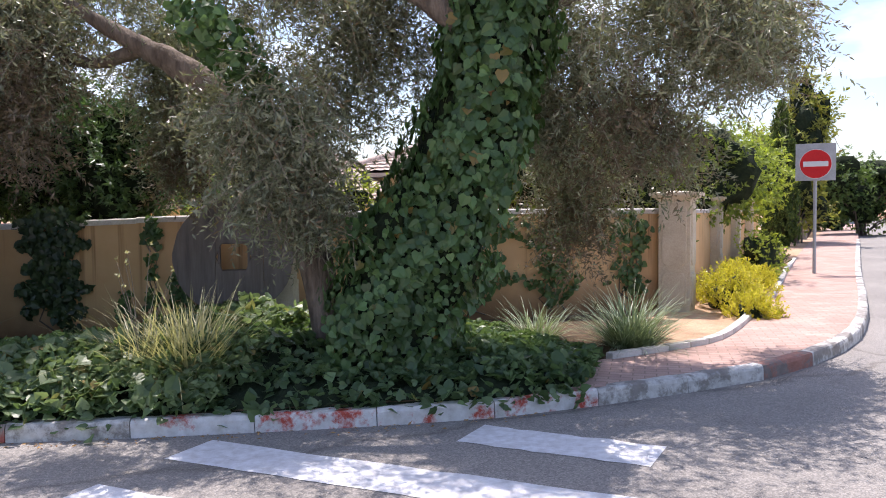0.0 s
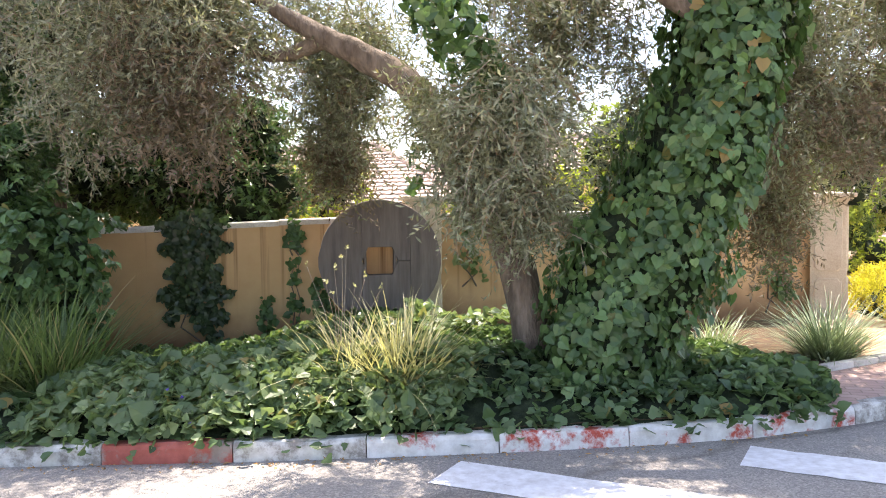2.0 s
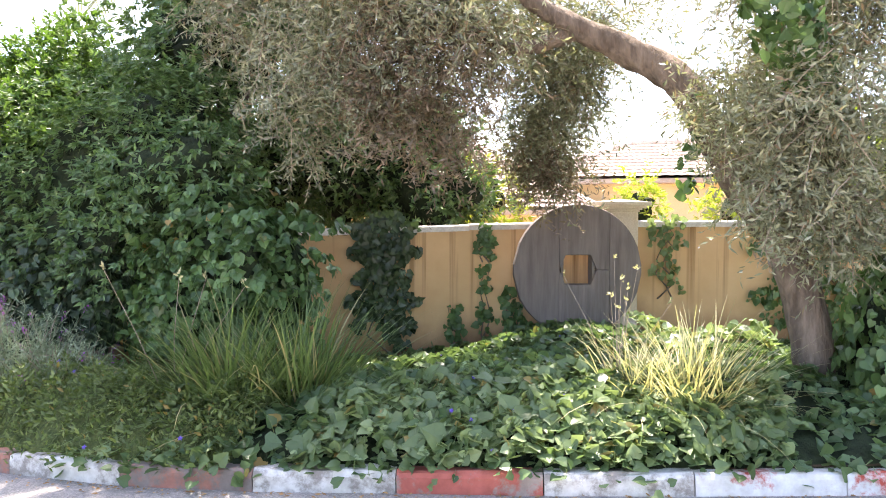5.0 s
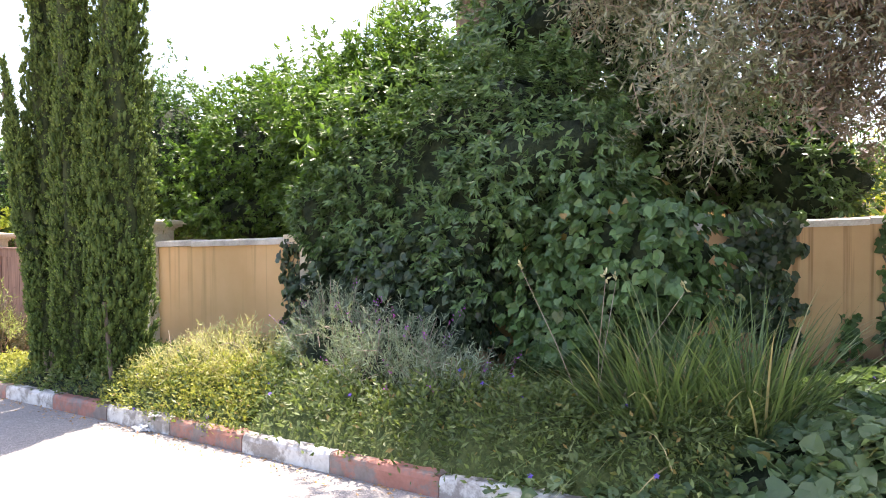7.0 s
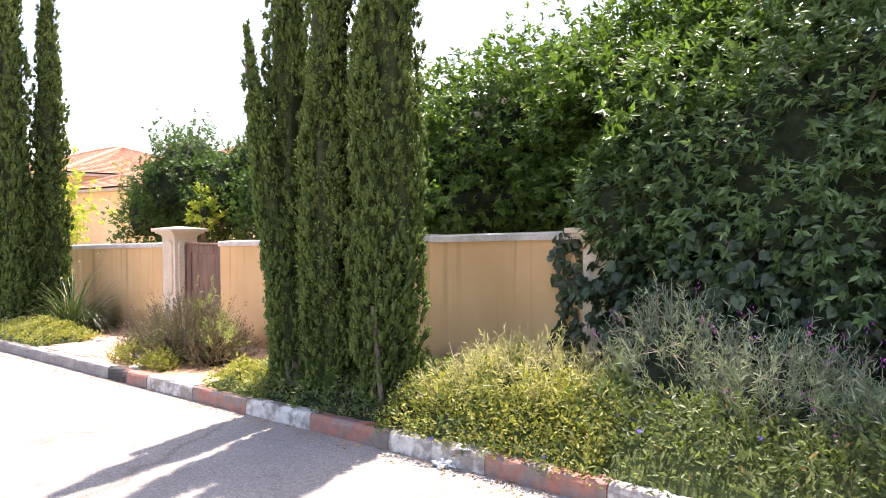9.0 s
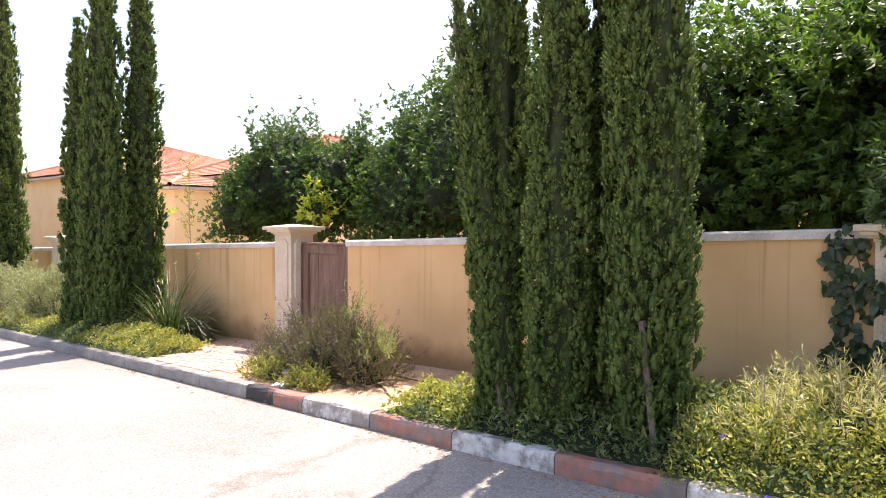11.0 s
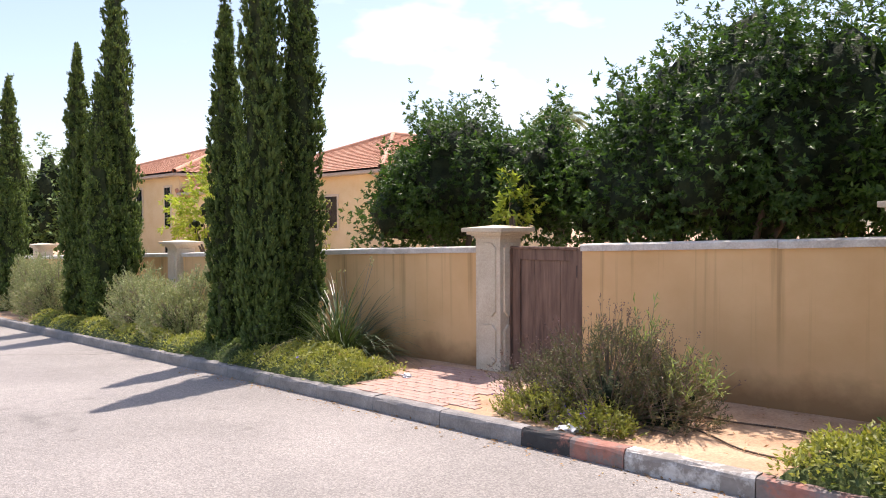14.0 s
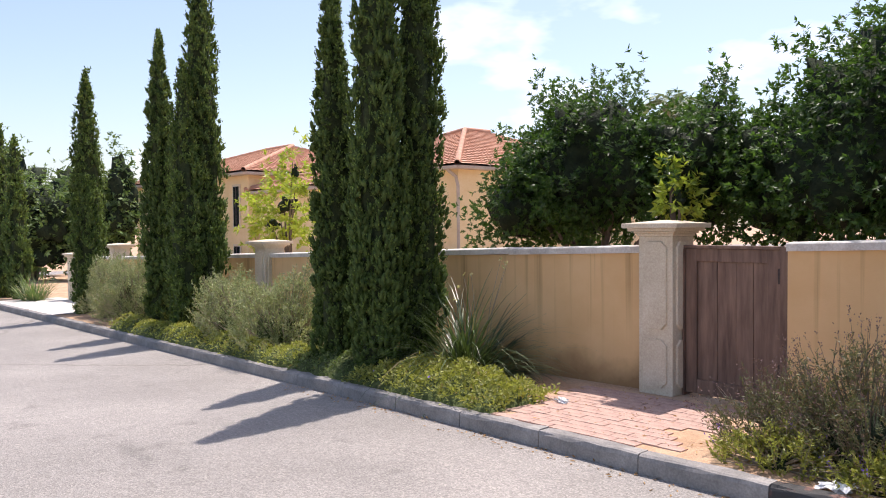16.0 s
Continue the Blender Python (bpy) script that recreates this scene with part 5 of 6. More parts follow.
ivy_wall(-1.9, -1.25, 1.75, 0.45, 300, 109, 0.10)
ivy_wall(-12.75, -12.4, 1.55, 0.15, 230, 110, 0.08, mat=M_IVY_SHADE)
bush("ivy_mound", "rounded mass of dark ivy and shrub before the wall", "bush", [((-8.95, 5.85, 1.25), (0.72, 0.6, 0.72)), ((-9.35, 5.75, 0.85), (0.48, 0.6, 0.65))], 2600, 5, 0.085, 0.08, M_IVY, 111, shape=HEART, droop=0.9, spread=1.2)
bush("ivy_mound", "dark ivy hanging under the laurel bush", "bush", [((-11.3, 5.6, 0.85), (0.85, 0.35, 0.75)), ((-10.4, 5.6, 1.05), (0.4, 0.3, 0.55))], 2100, 5, 0.085, 0.08, M_IVY_SHADE, 112, shape=HEART, droop=0.9, spread=1.2)


# ---------------------------------------------------------------- ground-covering plants
def bed(name, label, category, xs, depth, height, n, shape, length, width, mat, seed, start=0.06, lie=0.5, back=None, over=0.0, flowers=None, core=True, core_mat=None, airy=0.0, big=None):
    """A low continuous cover behind the kerb: x range, depth from the kerb, height(x, s) over the soil; s runs 0..1 from kerb to back."""
    r = np.random.default_rng(seed)

    def canopy(x, s):
        y = kerb_y(x) + start + s * (depth(x) if callable(depth) else depth)
        h = height(x, s) * (0.82 + 0.18 * np.sin(x * 5.3 + 3 * s + seed) * np.sin(x * 2.1 - y * 4.1)) + 0.03 * np.sin(x * 17 + y * 13)
        return y, soil_z(x, y) + h

    x = xs[0] + (xs[1] - xs[0]) * r.random(n)
    s = r.random(n) ** 0.85
    y, z = canopy(x, s)
    e = 0.02
    _, zx = canopy(x + e, s)
    y2, zs = canopy(x, np.minimum(s + 0.02, 1.0))
    nor = unit(np.stack([-(zx - z) / e, -(zs - z) / np.maximum(y2 - y, 0.004), np.ones(n)], 1))
    base = np.array([(xs[0] + xs[1]) / 2, float(kerb_y((xs[0] + xs[1]) / 2)) + 0.3, float(soil_z((xs[0] + xs[1]) / 2, 4.4))])
    front = s < 0.06
    y = y - np.where(front, over * r.random(n), 0)
    z = z - np.where(front, over * 0.7 * r.random(n), 0) - 0.05 * r.random(n) ** 2 + airy * r.random(n) ** 3
    at = np.stack([x, y, z], 1) - base
    along = r.normal(size=(n, 3)) * np.array([1, 1, 0.5]) + np.array([0, -0.5, -0.1]) * lie
    along = along - nor * np.sum(along * nor, 1, keepdims=True) * lie + nor * (1 - lie) * 1.1
    ln = length * (0.5 + 0.8 * r.random(n))
    t = empty(name, base, label, category, kind="stuff" if n > 20000 else "")
    part("foliage", mesh_np("foliage", *leaves(shape, at, along, nor + 0.45 * r.normal(size=(n, 3)), ln, ln * width / length), mat), None, t)
    if core:
        nx, ns = max(8, int((xs[1] - xs[0]) * 12)), 18
        X, S = np.meshgrid(np.linspace(xs[0], xs[1], nx), np.linspace(0, 1, ns))
        Y, Z = canopy(X, S)
        Z = Z - 0.055
        Z[0] = soil_z(X[0], Y[0]) - 0.03
        Z[-1] = soil_z(X[-1], Y[-1]) - 0.03
        Z[:, 0], Z[:, -1] = soil_z(X[:, 0], Y[:, 0]) - 0.03, soil_z(X[:, -1], Y[:, -1]) - 0.03
        v = np.stack([X, Y, Z], -1).reshape(-1, 3) - base
        f = np.array([(j * nx + i, j * nx + i + 1, (j + 1) * nx + i + 1, (j + 1) * nx + i) for j in range(ns - 1) for i in range(nx - 1)])
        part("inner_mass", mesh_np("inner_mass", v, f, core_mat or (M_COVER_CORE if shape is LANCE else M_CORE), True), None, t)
    if big:
        # a count of single large leaves, lying on top of the cover
        count, size, leaf_m, reach = big
        shapes = [mesh_np("large_leaf", *leaves(HEART, np.zeros((1, 3)), np.array([[0, 1.0, 0]]), np.array([[0.0, 0.0, 1.0]]) + 0.2 * r.normal(size=(1, 3)), 1.0, 0.9 + 0.15 * q), leaf_m) for q in range(3)]
        pick = np.flatnonzero((s > 0.02) & (s < reach))[:count]
        for q, i in enumerate(pick):
            nz = Vector(unit(nor[i] + 0.35 * r.normal(size=3) + np.array([0, -0.35, 0])))
            ny = Vector(along[i]).normalized()
            ny = (ny - nz * ny.dot(nz)).normalized()
            m3 = Matrix((ny.cross(nz), ny, nz)).transposed() * (size * (0.65 + 0.7 * r.random()))
            ob = part("large_leaf", shapes[q % 3], None, t)
            ob.matrix_basis = Matrix.Translation(Vector(at[i] + nor[i] * 0.03)) @ m3.to_4x4()
    if flowers:
        k = r.integers(0, n, flowers)
        c = at[k] + nor[k] * 0.02
        pet = np.repeat(c, 5, 0)
        a = np.tile(np.arange(5) * 2 * math.pi / 5, flowers)
        u1 = unit(np.cross(np.repeat(nor[k] + np.array([0, -0.8, 0.2]), 5, 0), np.array([0.3, 0.1, 1.0])))
        u2 = np.cross(unit(np.repeat(nor[k] + np.array([0, -0.8, 0.2]), 5, 0)), u1)
        part("flowers", mesh_np("flowers", *leaves(LANCE, pet, u1 * np.cos(a)[:, None] + u2 * np.sin(a)[:, None], u2 * 0 + np.repeat(nor[k], 5, 0), 0.019, 0.016), M_FLOWER), None, t, "small violet flowers")
    return t


def ivy_height(x, s):
    rise = np.clip(s / 0.2, 0, 1) ** 0.7
    hump = np.interp(x, [-9.0, -8.2, -7.4, -6.3, -5.2, -4.4, -3.4, -2.2, -1.7], [0.12, 0.26, 0.36, 0.40, 0.38, 0.32, 0.24, 0.20, 0.08])
    tail = np.interp(s, [0, 0.25, 0.55, 0.85, 1.0], [1, 1, 0.5, 0.14, 0.08])
    return 0.05 + hump * rise * tail


def ivy_depth(x):
    return np.maximum(wall_y(x) - kerb_y(x) - 0.15, 0.4) * np.interp(x, [-8.5, -4.0, -2.6, -1.7], [1, 1, 0.62, 0.3])


bed("ivy_bed", "broad ivy ground cover spilling over the kerb", "ground cover", (-9.0, -1.75), ivy_depth, ivy_height, 25000, HEART, 0.078, 0.075, M_IVY_BED, 121, lie=0.55, over=0.14, flowers=24, big=(140, 0.115, M_IVY_BED, 0.4))
bed("ivy_bed", "sunlit pale ivy and nasturtium leaves beside the kerb", "ground cover", (-7.4, -4.4), 1.3, lambda x, s: ivy_height(x, s * 0.42) + 0.035, 6500, HEART, 0.078, 0.078, M_IVY_PALE, 122, lie=0.6, core=False, flowers=14, big=(150, 0.125, M_IVY_PALE, 0.8))
# pale leaves draw the sun patch at the foot of the wall
bed("ivy_bed", "low sunlit ivy at the foot of the wall", "ground cover", (-5.6, -4.3), 0.9, lambda x, s: 0.45 + 0.0 * x, 420, HEART, 0.09, 0.09, M_IVY_PALE, 123, start=2.3, lie=0.6, core=False)
bed("ground_cover", "low periwinkle cover with small violet flowers along the kerb", "ground cover", (-13.0, -7.7), 1.75,
    lambda x, s: 0.06 + 0.36 * np.clip(s / 0.25, 0, 1) ** 0.8 * np.interp(s, [0, 0.5, 1], [1, 1, 0.6]), 36000, LANCE, 0.052, 0.022, M_COVER_G, 124, lie=0.1, airy=0.12, over=0.10, flowers=70)
bed("ground_cover", "sunlit yellow-green ground cover along the red and white kerb", "ground cover", (-13.1, -11.2), 1.05,
    lambda x, s: 0.08 + 0.36 * np.clip(s / 0.3, 0, 1) ** 0.8 * np.interp(x, [-13.1, -12.4, -11.8, -11.2], [0.6, 1.05, 1.0, 0.55]) * (0.9 + 0.14 * np.sin(7 * x) * np.sin(9 * s + 3 * x)), 20000, LANCE, 0.037, 0.016, M_COVER, 125, lie=0.05, airy=0.14, over=0.11, core=False)
bed("ground_cover", "green ground cover round the cypress stems", "ground cover", (-15.25, -12.9), 1.5,
    lambda x, s: 0.05 + 0.22 * np.clip(s / 0.25, 0, 1) ** 0.8 * np.interp(x, [-15.25, -14.8, -13.2, -12.9], [0.3, 1, 1, 1.2]), 13000, LANCE, 0.055, 0.022, M_COVER_G, 126, lie=0.15, airy=0.08, over=0.04, flowers=8, core_mat=M_CORE)
bed("ground_cover", "small yellow-green cushion of ground cover on the verge", "ground cover", (-15.55, -14.6), 0.75,
    lambda x, s: 0.05 + 0.26 * np.sin(math.pi * np.clip((x + 15.55) / 0.95, 0, 1)) * np.sin(math.pi * np.clip(s, 0, 1)) ** 0.5, 3200, LANCE, 0.045, 0.02, M_COVER, 127, lie=0.1, airy=0.08)
bed("ground_cover", "rounded yellow-green cushion of ground cover by the pavers", "ground cover", (-22.0, -19.85), 0.95,
    lambda x, s: 0.05 + 0.24 * np.sin(math.pi * np.clip((x + 22.0) / 2.15, 0, 1)) ** 0.5 * np.sin(math.pi * np.clip(s, 0, 1)) ** 0.5, 8500, LANCE, 0.042, 0.02, M_COVER, 128, lie=0.1, airy=0.06, flowers=4)
bed("ground_cover", "green cover at the foot of the cypresses", "ground cover", (-23.6, -21.7), 1.1,
    lambda x, s: 0.04 + 0.20 * np.sin(math.pi * np.clip((x + 23.6) / 1.9, 0, 1)) ** 0.5 * np.sin(math.pi * np.clip(s, 0, 1)) ** 0.5, 5000, LANCE, 0.042, 0.018, M_COVER_G, 129, lie=0.25)
bed("ground_cover", "yellow-green cover below the silvery shrubs", "ground cover", (-29.5, -23.2), 0.6,
    lambda x, s: 0.04 + 0.22 * np.sin(math.pi * np.clip(s, 0, 1)) ** 0.5, 9000, LANCE, 0.045, 0.02, M_COVER, 130, lie=0.25)


# ---------------------------------------------------------------- grasses and strap-leaved clumps
def clump(name, label, x, y, n, height, width, spread, bend, mat, seed, r0=0.12, category="grass clump", group="", lift=0.0):
    r = np.random.default_rng(seed)
    t = empty(name, (x, y, float(soil_z(x, y)) + lift), label, category, group)
    th, q = r.random(n) * 2 * math.pi, r.random(n) ** 0.5
    at = np.stack([np.cos(th) * q * r0, np.sin(th) * q * r0, np.full(n, -0.03)], 1)
    tilt = spread * q * (0.5 + 0.7 * r.random(n)) + 0.04
    ph = th + 0.95 * r.normal(size=n)
    lean = np.stack([np.cos(ph), np.sin(ph), np.zeros(n)], 1) * tilt[:, None]
    h = height * (0.38 + 0.75 * r.random(n))
    wd, bd = width * (0.7 + 0.6 * r.random(n)), bend * (0.3 + 1.0 * r.random(n))
    k = 18
    v, f = blades(at[k:], lean[k:], h[k:], wd[k:], bd[k:], 6)
    part("blade_mass", mesh_np("blade_mass", v, f, mat), None, t)
    for i in range(k):
        part("leaf_blade", mesh_np("leaf_blade", *blades(at[i:i + 1], lean[i:i + 1], h[i:i + 1], wd[i:i + 1], bd[i:i + 1], 6), mat), None, t)
    return t


clump("strap_leaf_clump", "green arching strap-leaved clump in the ivy bed", -8.3, 4.85, 900, 1.12, 0.017, 1.15, 0.95, M_GRASS, 131, 0.34, lift=0.10)
clump("strap_leaf_clump", "green upright strap-leaved clump in the ivy bed", -7.8, 5.0, 520, 1.1, 0.016, 0.85, 0.7, M_GRASS, 132, 0.26, lift=0.10)
clump("strap_leaf_clump", "sunlit straw-coloured grass clump in the ivy", -4.95, 5.5, 430, 0.85, 0.013, 1.05, 0.8, M_GRASS_DRY, 133, 0.25, lift=0.18)
clump("strap_leaf_clump", "straw-coloured grass tuft in the ivy", -5.35, 5.4, 200, 0.75, 0.012, 1.1, 1.0, M_GRASS_DRY, 134, 0.2, lift=0.2)
clump("strap_leaf_clump", "variegated grey-green strap-leaved clump beside the pavement", -1.45, 8.25, 800, 0.80, 0.014, 1.2, 0.9, M_GRASS_VAR, 135, 0.2)
clump("strap_leaf_clump", "smaller variegated clump under the trees", -2.5, 8.6, 200, 0.6, 0.015, 1.1, 0.9, M_GRASS_VAR, 136, 0.2)
clump("strap_leaf_clump", "dark green strap-leaved clump before the wall", -21.3, 5.05, 1200, 1.25, 0.019, 1.9, 1.7, M_GRASS_DARK, 137, 0.28)
clump("strap_leaf_clump", "dark green strap-leaved clump by the far driveway", -38.9, 4.9, 300, 0.9, 0.024, 1.1, 0.5, M_GRASS, 138, 0.25)


def stalks(name, label, x, y, n, h, seed, head_mat, head=0.03, spread=0.4, mat=None, lift=0.0):
    r = np.random.default_rng(seed)
    t = empty(name, (x, y, float(soil_z(x, y)) + lift), label, "flower stalks")
    tw, at, al = [], [], []
    for _ in range(n):
        a, k = r.random() * 2 * math.pi, spread * r.random()
        hh = h * (0.75 + 0.4 * r.random())
        p = np.array([math.cos(a) * k * hh, math.sin(a) * k * hh, hh])
        tw.append(tube([(0.05 * r.normal(), 0.05 * r.normal(), 0), p * (0.5, 0.5, 0.6), p], [0.004, 0.003, 0.002], 4))
        for _ in range(7):
            at.append(p + 0.006 * r.normal(size=3) + (0, 0, head * r.random()))
            al.append(unit(r.normal(size=3) + (0, 0, 0.8)))
    part("stem_mass", mesh_np("stem_mass", *joined(tw), mat or M_TWIG), None, t)
    at, al = np.array(at), np.array(al)
    part("flower_heads", mesh_np("flower_heads", *leaves(LANCE, at, al, r.normal(size=at.shape), head, head * 0.5), head_mat), None, t)


stalks("seed_stalks", "dry seed stalks above the strap leaves", -21.3, 5.25, 7, 1.1, 141, M_GRASS_DRY, 0.03)
stalks("seed_stalks", "white-flowered stalks above the strap leaves", -8.7, 4.6, 4, 1.15, 142, M_GRASS_DRY, 0.04, 0.7)
stalks("seed_stalks", "dry pale seed stalks in the ivy bed", -5.5, 5.6, 9, 0.95, 143, M_GRASS_DRY, 0.03, 0.6, lift=0.15)


# ---------------------------------------------------------------- shrubs of upright fine-leaved shoots
def shoot_shrub(name, label, blobs, n, mat, seed, ln=0.035, width=0.007, shoot=0.28, per=26, flowers=None, category="shrub", wiry=0, group="", up=0.9, core_size=0.62, stem_mat=None, core_mat=None):
    """A shrub of many thin shoots that grow up and out, each set with small leaves."""
    r = np.random.default_rng(seed)
    base = np.array([blobs[0][0][0], blobs[0][0][1], float(soil_z(blobs[0][0][0], blobs[0][0][1]))])
    t = empty(name, base, label, category, group)
    at, out = [], []
    vol = np.array([a[0] * a[1] for _, a in blobs])
    for i, (c, a) in enumerate(blobs):
        k = int(n * vol[i] / vol.sum())
        d = sphere_dirs(k, r)
        d[:, 2] = np.abs(d[:, 2]) * 1.0 - 0.12
        p = np.array(c) + d * np.array(a) * (lumps(d, seed + i, 0.18) * (0.72 + 0.22 * r.random(k)))[:, None]
        at.append(p - base)
        out.append(unit(d + np.array([0, 0, up]) + 0.25 * r.normal(size=(k, 3))))
    at, out = np.vstack(at), np.vstack(out)
    m = len(at)
    k = np.arange(per) / per
    L = shoot * (0.5 + 0.7 * r.random(m))
    pos = at[:, None] + out[:, None] * (k[None, :, None] * L[:, None, None])
    al = out[:, None] * 0.75 + r.normal(size=(m, per, 3)) * 0.65
    q = m * per
    l2 = ln * (0.6 + 0.7 * r.random(q))
    part("foliage", mesh_np("foliage", *leaves(SLIM, pos.reshape(q, 3), al.reshape(q, 3), r.normal(size=(q, 3)), l2, l2 * width / ln), mat), None, t)
    core = joined([blob_core(np.array(c) - base, [x * core_size for x in a], seed + i, 0.18) for i, (c, a) in enumerate(blobs)])
    part("inner_mass", mesh_np("inner_mass", *core, core_mat or M_CORE, True), None, t)
    tw = [tube([a * 0.3, a, a + o * l], [0.006, 0.0035, 0.0015], 3) for a, o, l in zip(at[::4], out[::4], L[::4])]
    for _ in range(wiry):
        a0 = at[r.integers(0, m)]
        d = unit(r.normal(size=3) + np.array([0, -0.6, 0.5]))
        tw.append(tube([a0, a0 + d * 0.15 + (0, 0, 0.05), a0 + d * 0.33 - (0, 0, 0.02 * r.random())], [0.005, 0.004, 0.002], 3))
    part("stem_mass", mesh_np("stem_mass", *joined(tw), stem_mat or M_TWIG), None, t)
    if flowers:
        mat_f, cnt, up2 = flowers
        j = r.integers(0, m, cnt)
        tip = at[j] + out[j] * (L[j] + up2)[:, None]
        tipn = np.repeat(tip, 9, 0) + 0.008 * r.normal(size=(cnt * 9, 3)) + np.repeat(out[j], 9, 0) * (r.random((cnt * 9, 1)) * 0.10)
        part("flower_mass", mesh_np("flower_mass", *leaves(LANCE, tipn, np.repeat(out[j], 9, 0) + 0.6 * r.normal(size=(cnt * 9, 3)), r.normal(size=(cnt * 9, 3)), 0.018, 0.01), mat_f), None, t, "small flower spikes")
        sv = joined([tube([at[q2], at[q2] + out[q2] * (L[q2] + up2 + 0.03)], [0.002, 0.0015], 3) for q2 in j])
        part("flower_stem_mass", mesh_np("flower_stem_mass", *sv, stem_mat or M_TWIG), None, t)
    return t


shoot_shrub("lavender_bush", "overgrown lavender bush with dry flower spikes beside the kerb", [((-17.15, 4.62, 0.08), (0.58, 0.44, 0.58)), ((-16.7, 4.72, 0.03), (0.40, 0.36, 0.44)), ((-17.65, 4.5, 0.0), (0.34, 0.3, 0.40))],
            1500, M_LAV, 151, 0.032, 0.007, 0.20, 24, (M_LAV_SPIKE, 320, 0.07), "lavender", 30, core_size=0.4, stem_mat=M_BARK)
shoot_shrub("milkweed_sprig", "pale upright sprig growing in the lavender", [((-16.85, 4.75, 0.45), (0.14, 0.13, 0.42)), ((-16.42, 4.62, 0.25), (0.2, 0.18, 0.26))], 60, M_SPRIG, 152, 0.06, 0.011, 0.18, 12, None, "shrub", core_size=0.12)
shoot_shrub("low_cover_tuft", "yellow-green tuft below the lavender", [((-17.55, 4.22, -0.03), (0.30, 0.2, 0.22)), ((-16.9, 4.15, -0.02), (0.28, 0.15, 0.16))], 420, M_COVER, 153, 0.03, 0.012, 0.12, 16, (M_FLOWER, 9, 0.0), "ground cover", core_size=0.3)
shoot_shrub("sage_bush", "grey-green sage bush with wiry stems and purple flower spikes", [((-10.45, 4.75, 0.30), (0.65, 0.45, 0.50)), ((-11.2, 4.85, 0.40), (0.48, 0.4, 0.62)), ((-9.85, 4.7, 0.26), (0.4, 0.4, 0.42))],
            900, M_SAGE, 154, 0.062, 0.0075, 0.26, 24, (M_FLOWER_P, 44, 0.08), "shrub", 120)
shoot_shrub("dry_flower_sprays", "pale sunlit sprays above the ground cover", [((-12.1, 4.6, 0.36), (0.75, 0.45, 0.26)), ((-12.6, 4.3, 0.24), (0.35, 0.3, 0.2))], 430, M_SPRAY, 155, 0.06, 0.0065, 0.24, 18, None, "shrub", 20)
for i, (x, y, a, h) in enumerate(((-24.6, 4.7, 0.85, 0.92), (-25.9, 4.75, 0.95, 0.98), (-30.6, 4.85, 1.0, 1.0), (-31.9, 4.9, 1.0, 1.05))):
    shoot_shrub("silvery_shrub", "rounded silvery-green shrub in the planting strip", [((x, y, -0.12), (a * 1.12, 0.68, h * 1.05))], 1500, M_ROSEMARY, 160 + i, 0.045, 0.011, 0.2, 18, None, "shrub", group="silvery shrubs", core_size=0.5, core_mat=M_COVER_CORE)
shoot_shrub("yellow_shrub", "sunlit yellow-green shrub between side wall and pavement", [((-0.15, 11.7, 0.42), (0.42, 0.75, 0.50)), ((0.25, 13.2, 0.45), (0.45, 0.8, 0.45)), ((0.05, 10.7, 0.32), (0.34, 0.45, 0.30))], 1500, M_YELLOW, 170, 0.04, 0.016, 0.16, 20, None, "shrub")
bush("lime_shrub", "bright lime shrub beside the side wall", "bush", [((0.75, 15.6, 0.8), (0.45, 0.5, 0.65)), ((1.1, 17.5, 0.6), (0.45, 0.8, 0.45))], 500, 7, 0.08, 0.035, M_LIME, 171)
shoot_shrub("yellow_shrub", "sunlit green shrub beside the sign post", [((1.35, 19.2, 0.45), (0.45, 0.9, 0.5))], 350, M_COVER_G, 172, 0.05, 0.018, 0.16, 16, None, "shrub")


# ---------------------------------------------------------------- houses
def tiled_slope(a, b, c, d, mat, name, parent, pitch=0.36):
    """A roof slope with eave a-b and top d-c: rows of round tiles, each row stepping over the next."""
    a, b, c, d = (np.array(p, float) for p in (a, b, c, d))
    rows = max(3, int(np.linalg.norm(d - a) / pitch))
    nrm = unit(np.cross(b - a, d - a))
    if nrm[2] < 0:
        nrm = -nrm
    cols = max(8, int(np.linalg.norm(b - a) / 0.13))
    v, f = [], []
    for j in range(rows):
        for k, (t, lift) in enumerate(((j / rows, 0.055), ((j + 1) / rows, 0.012))):
            l, r_ = a + (d - a) * t, b + (c - b) * t
            for i in range(cols + 1):
                w = i / cols
                v.append(l + (r_ - l) * w + nrm * (lift + (0.022 if i % 2 else 0)))
        o = j * 2 * (cols + 1)
        f += [(o + i, o + i + 1, o + cols + 2 + i, o + cols + 1 + i) for i in range(cols)]
        if j:
            p = o - (cols + 1)
            f += [(p + i, p + i + 1, o + i + 1, o + i) for i in range(cols)]
    part(name, mesh_np(name, v, f, mat), None, parent)


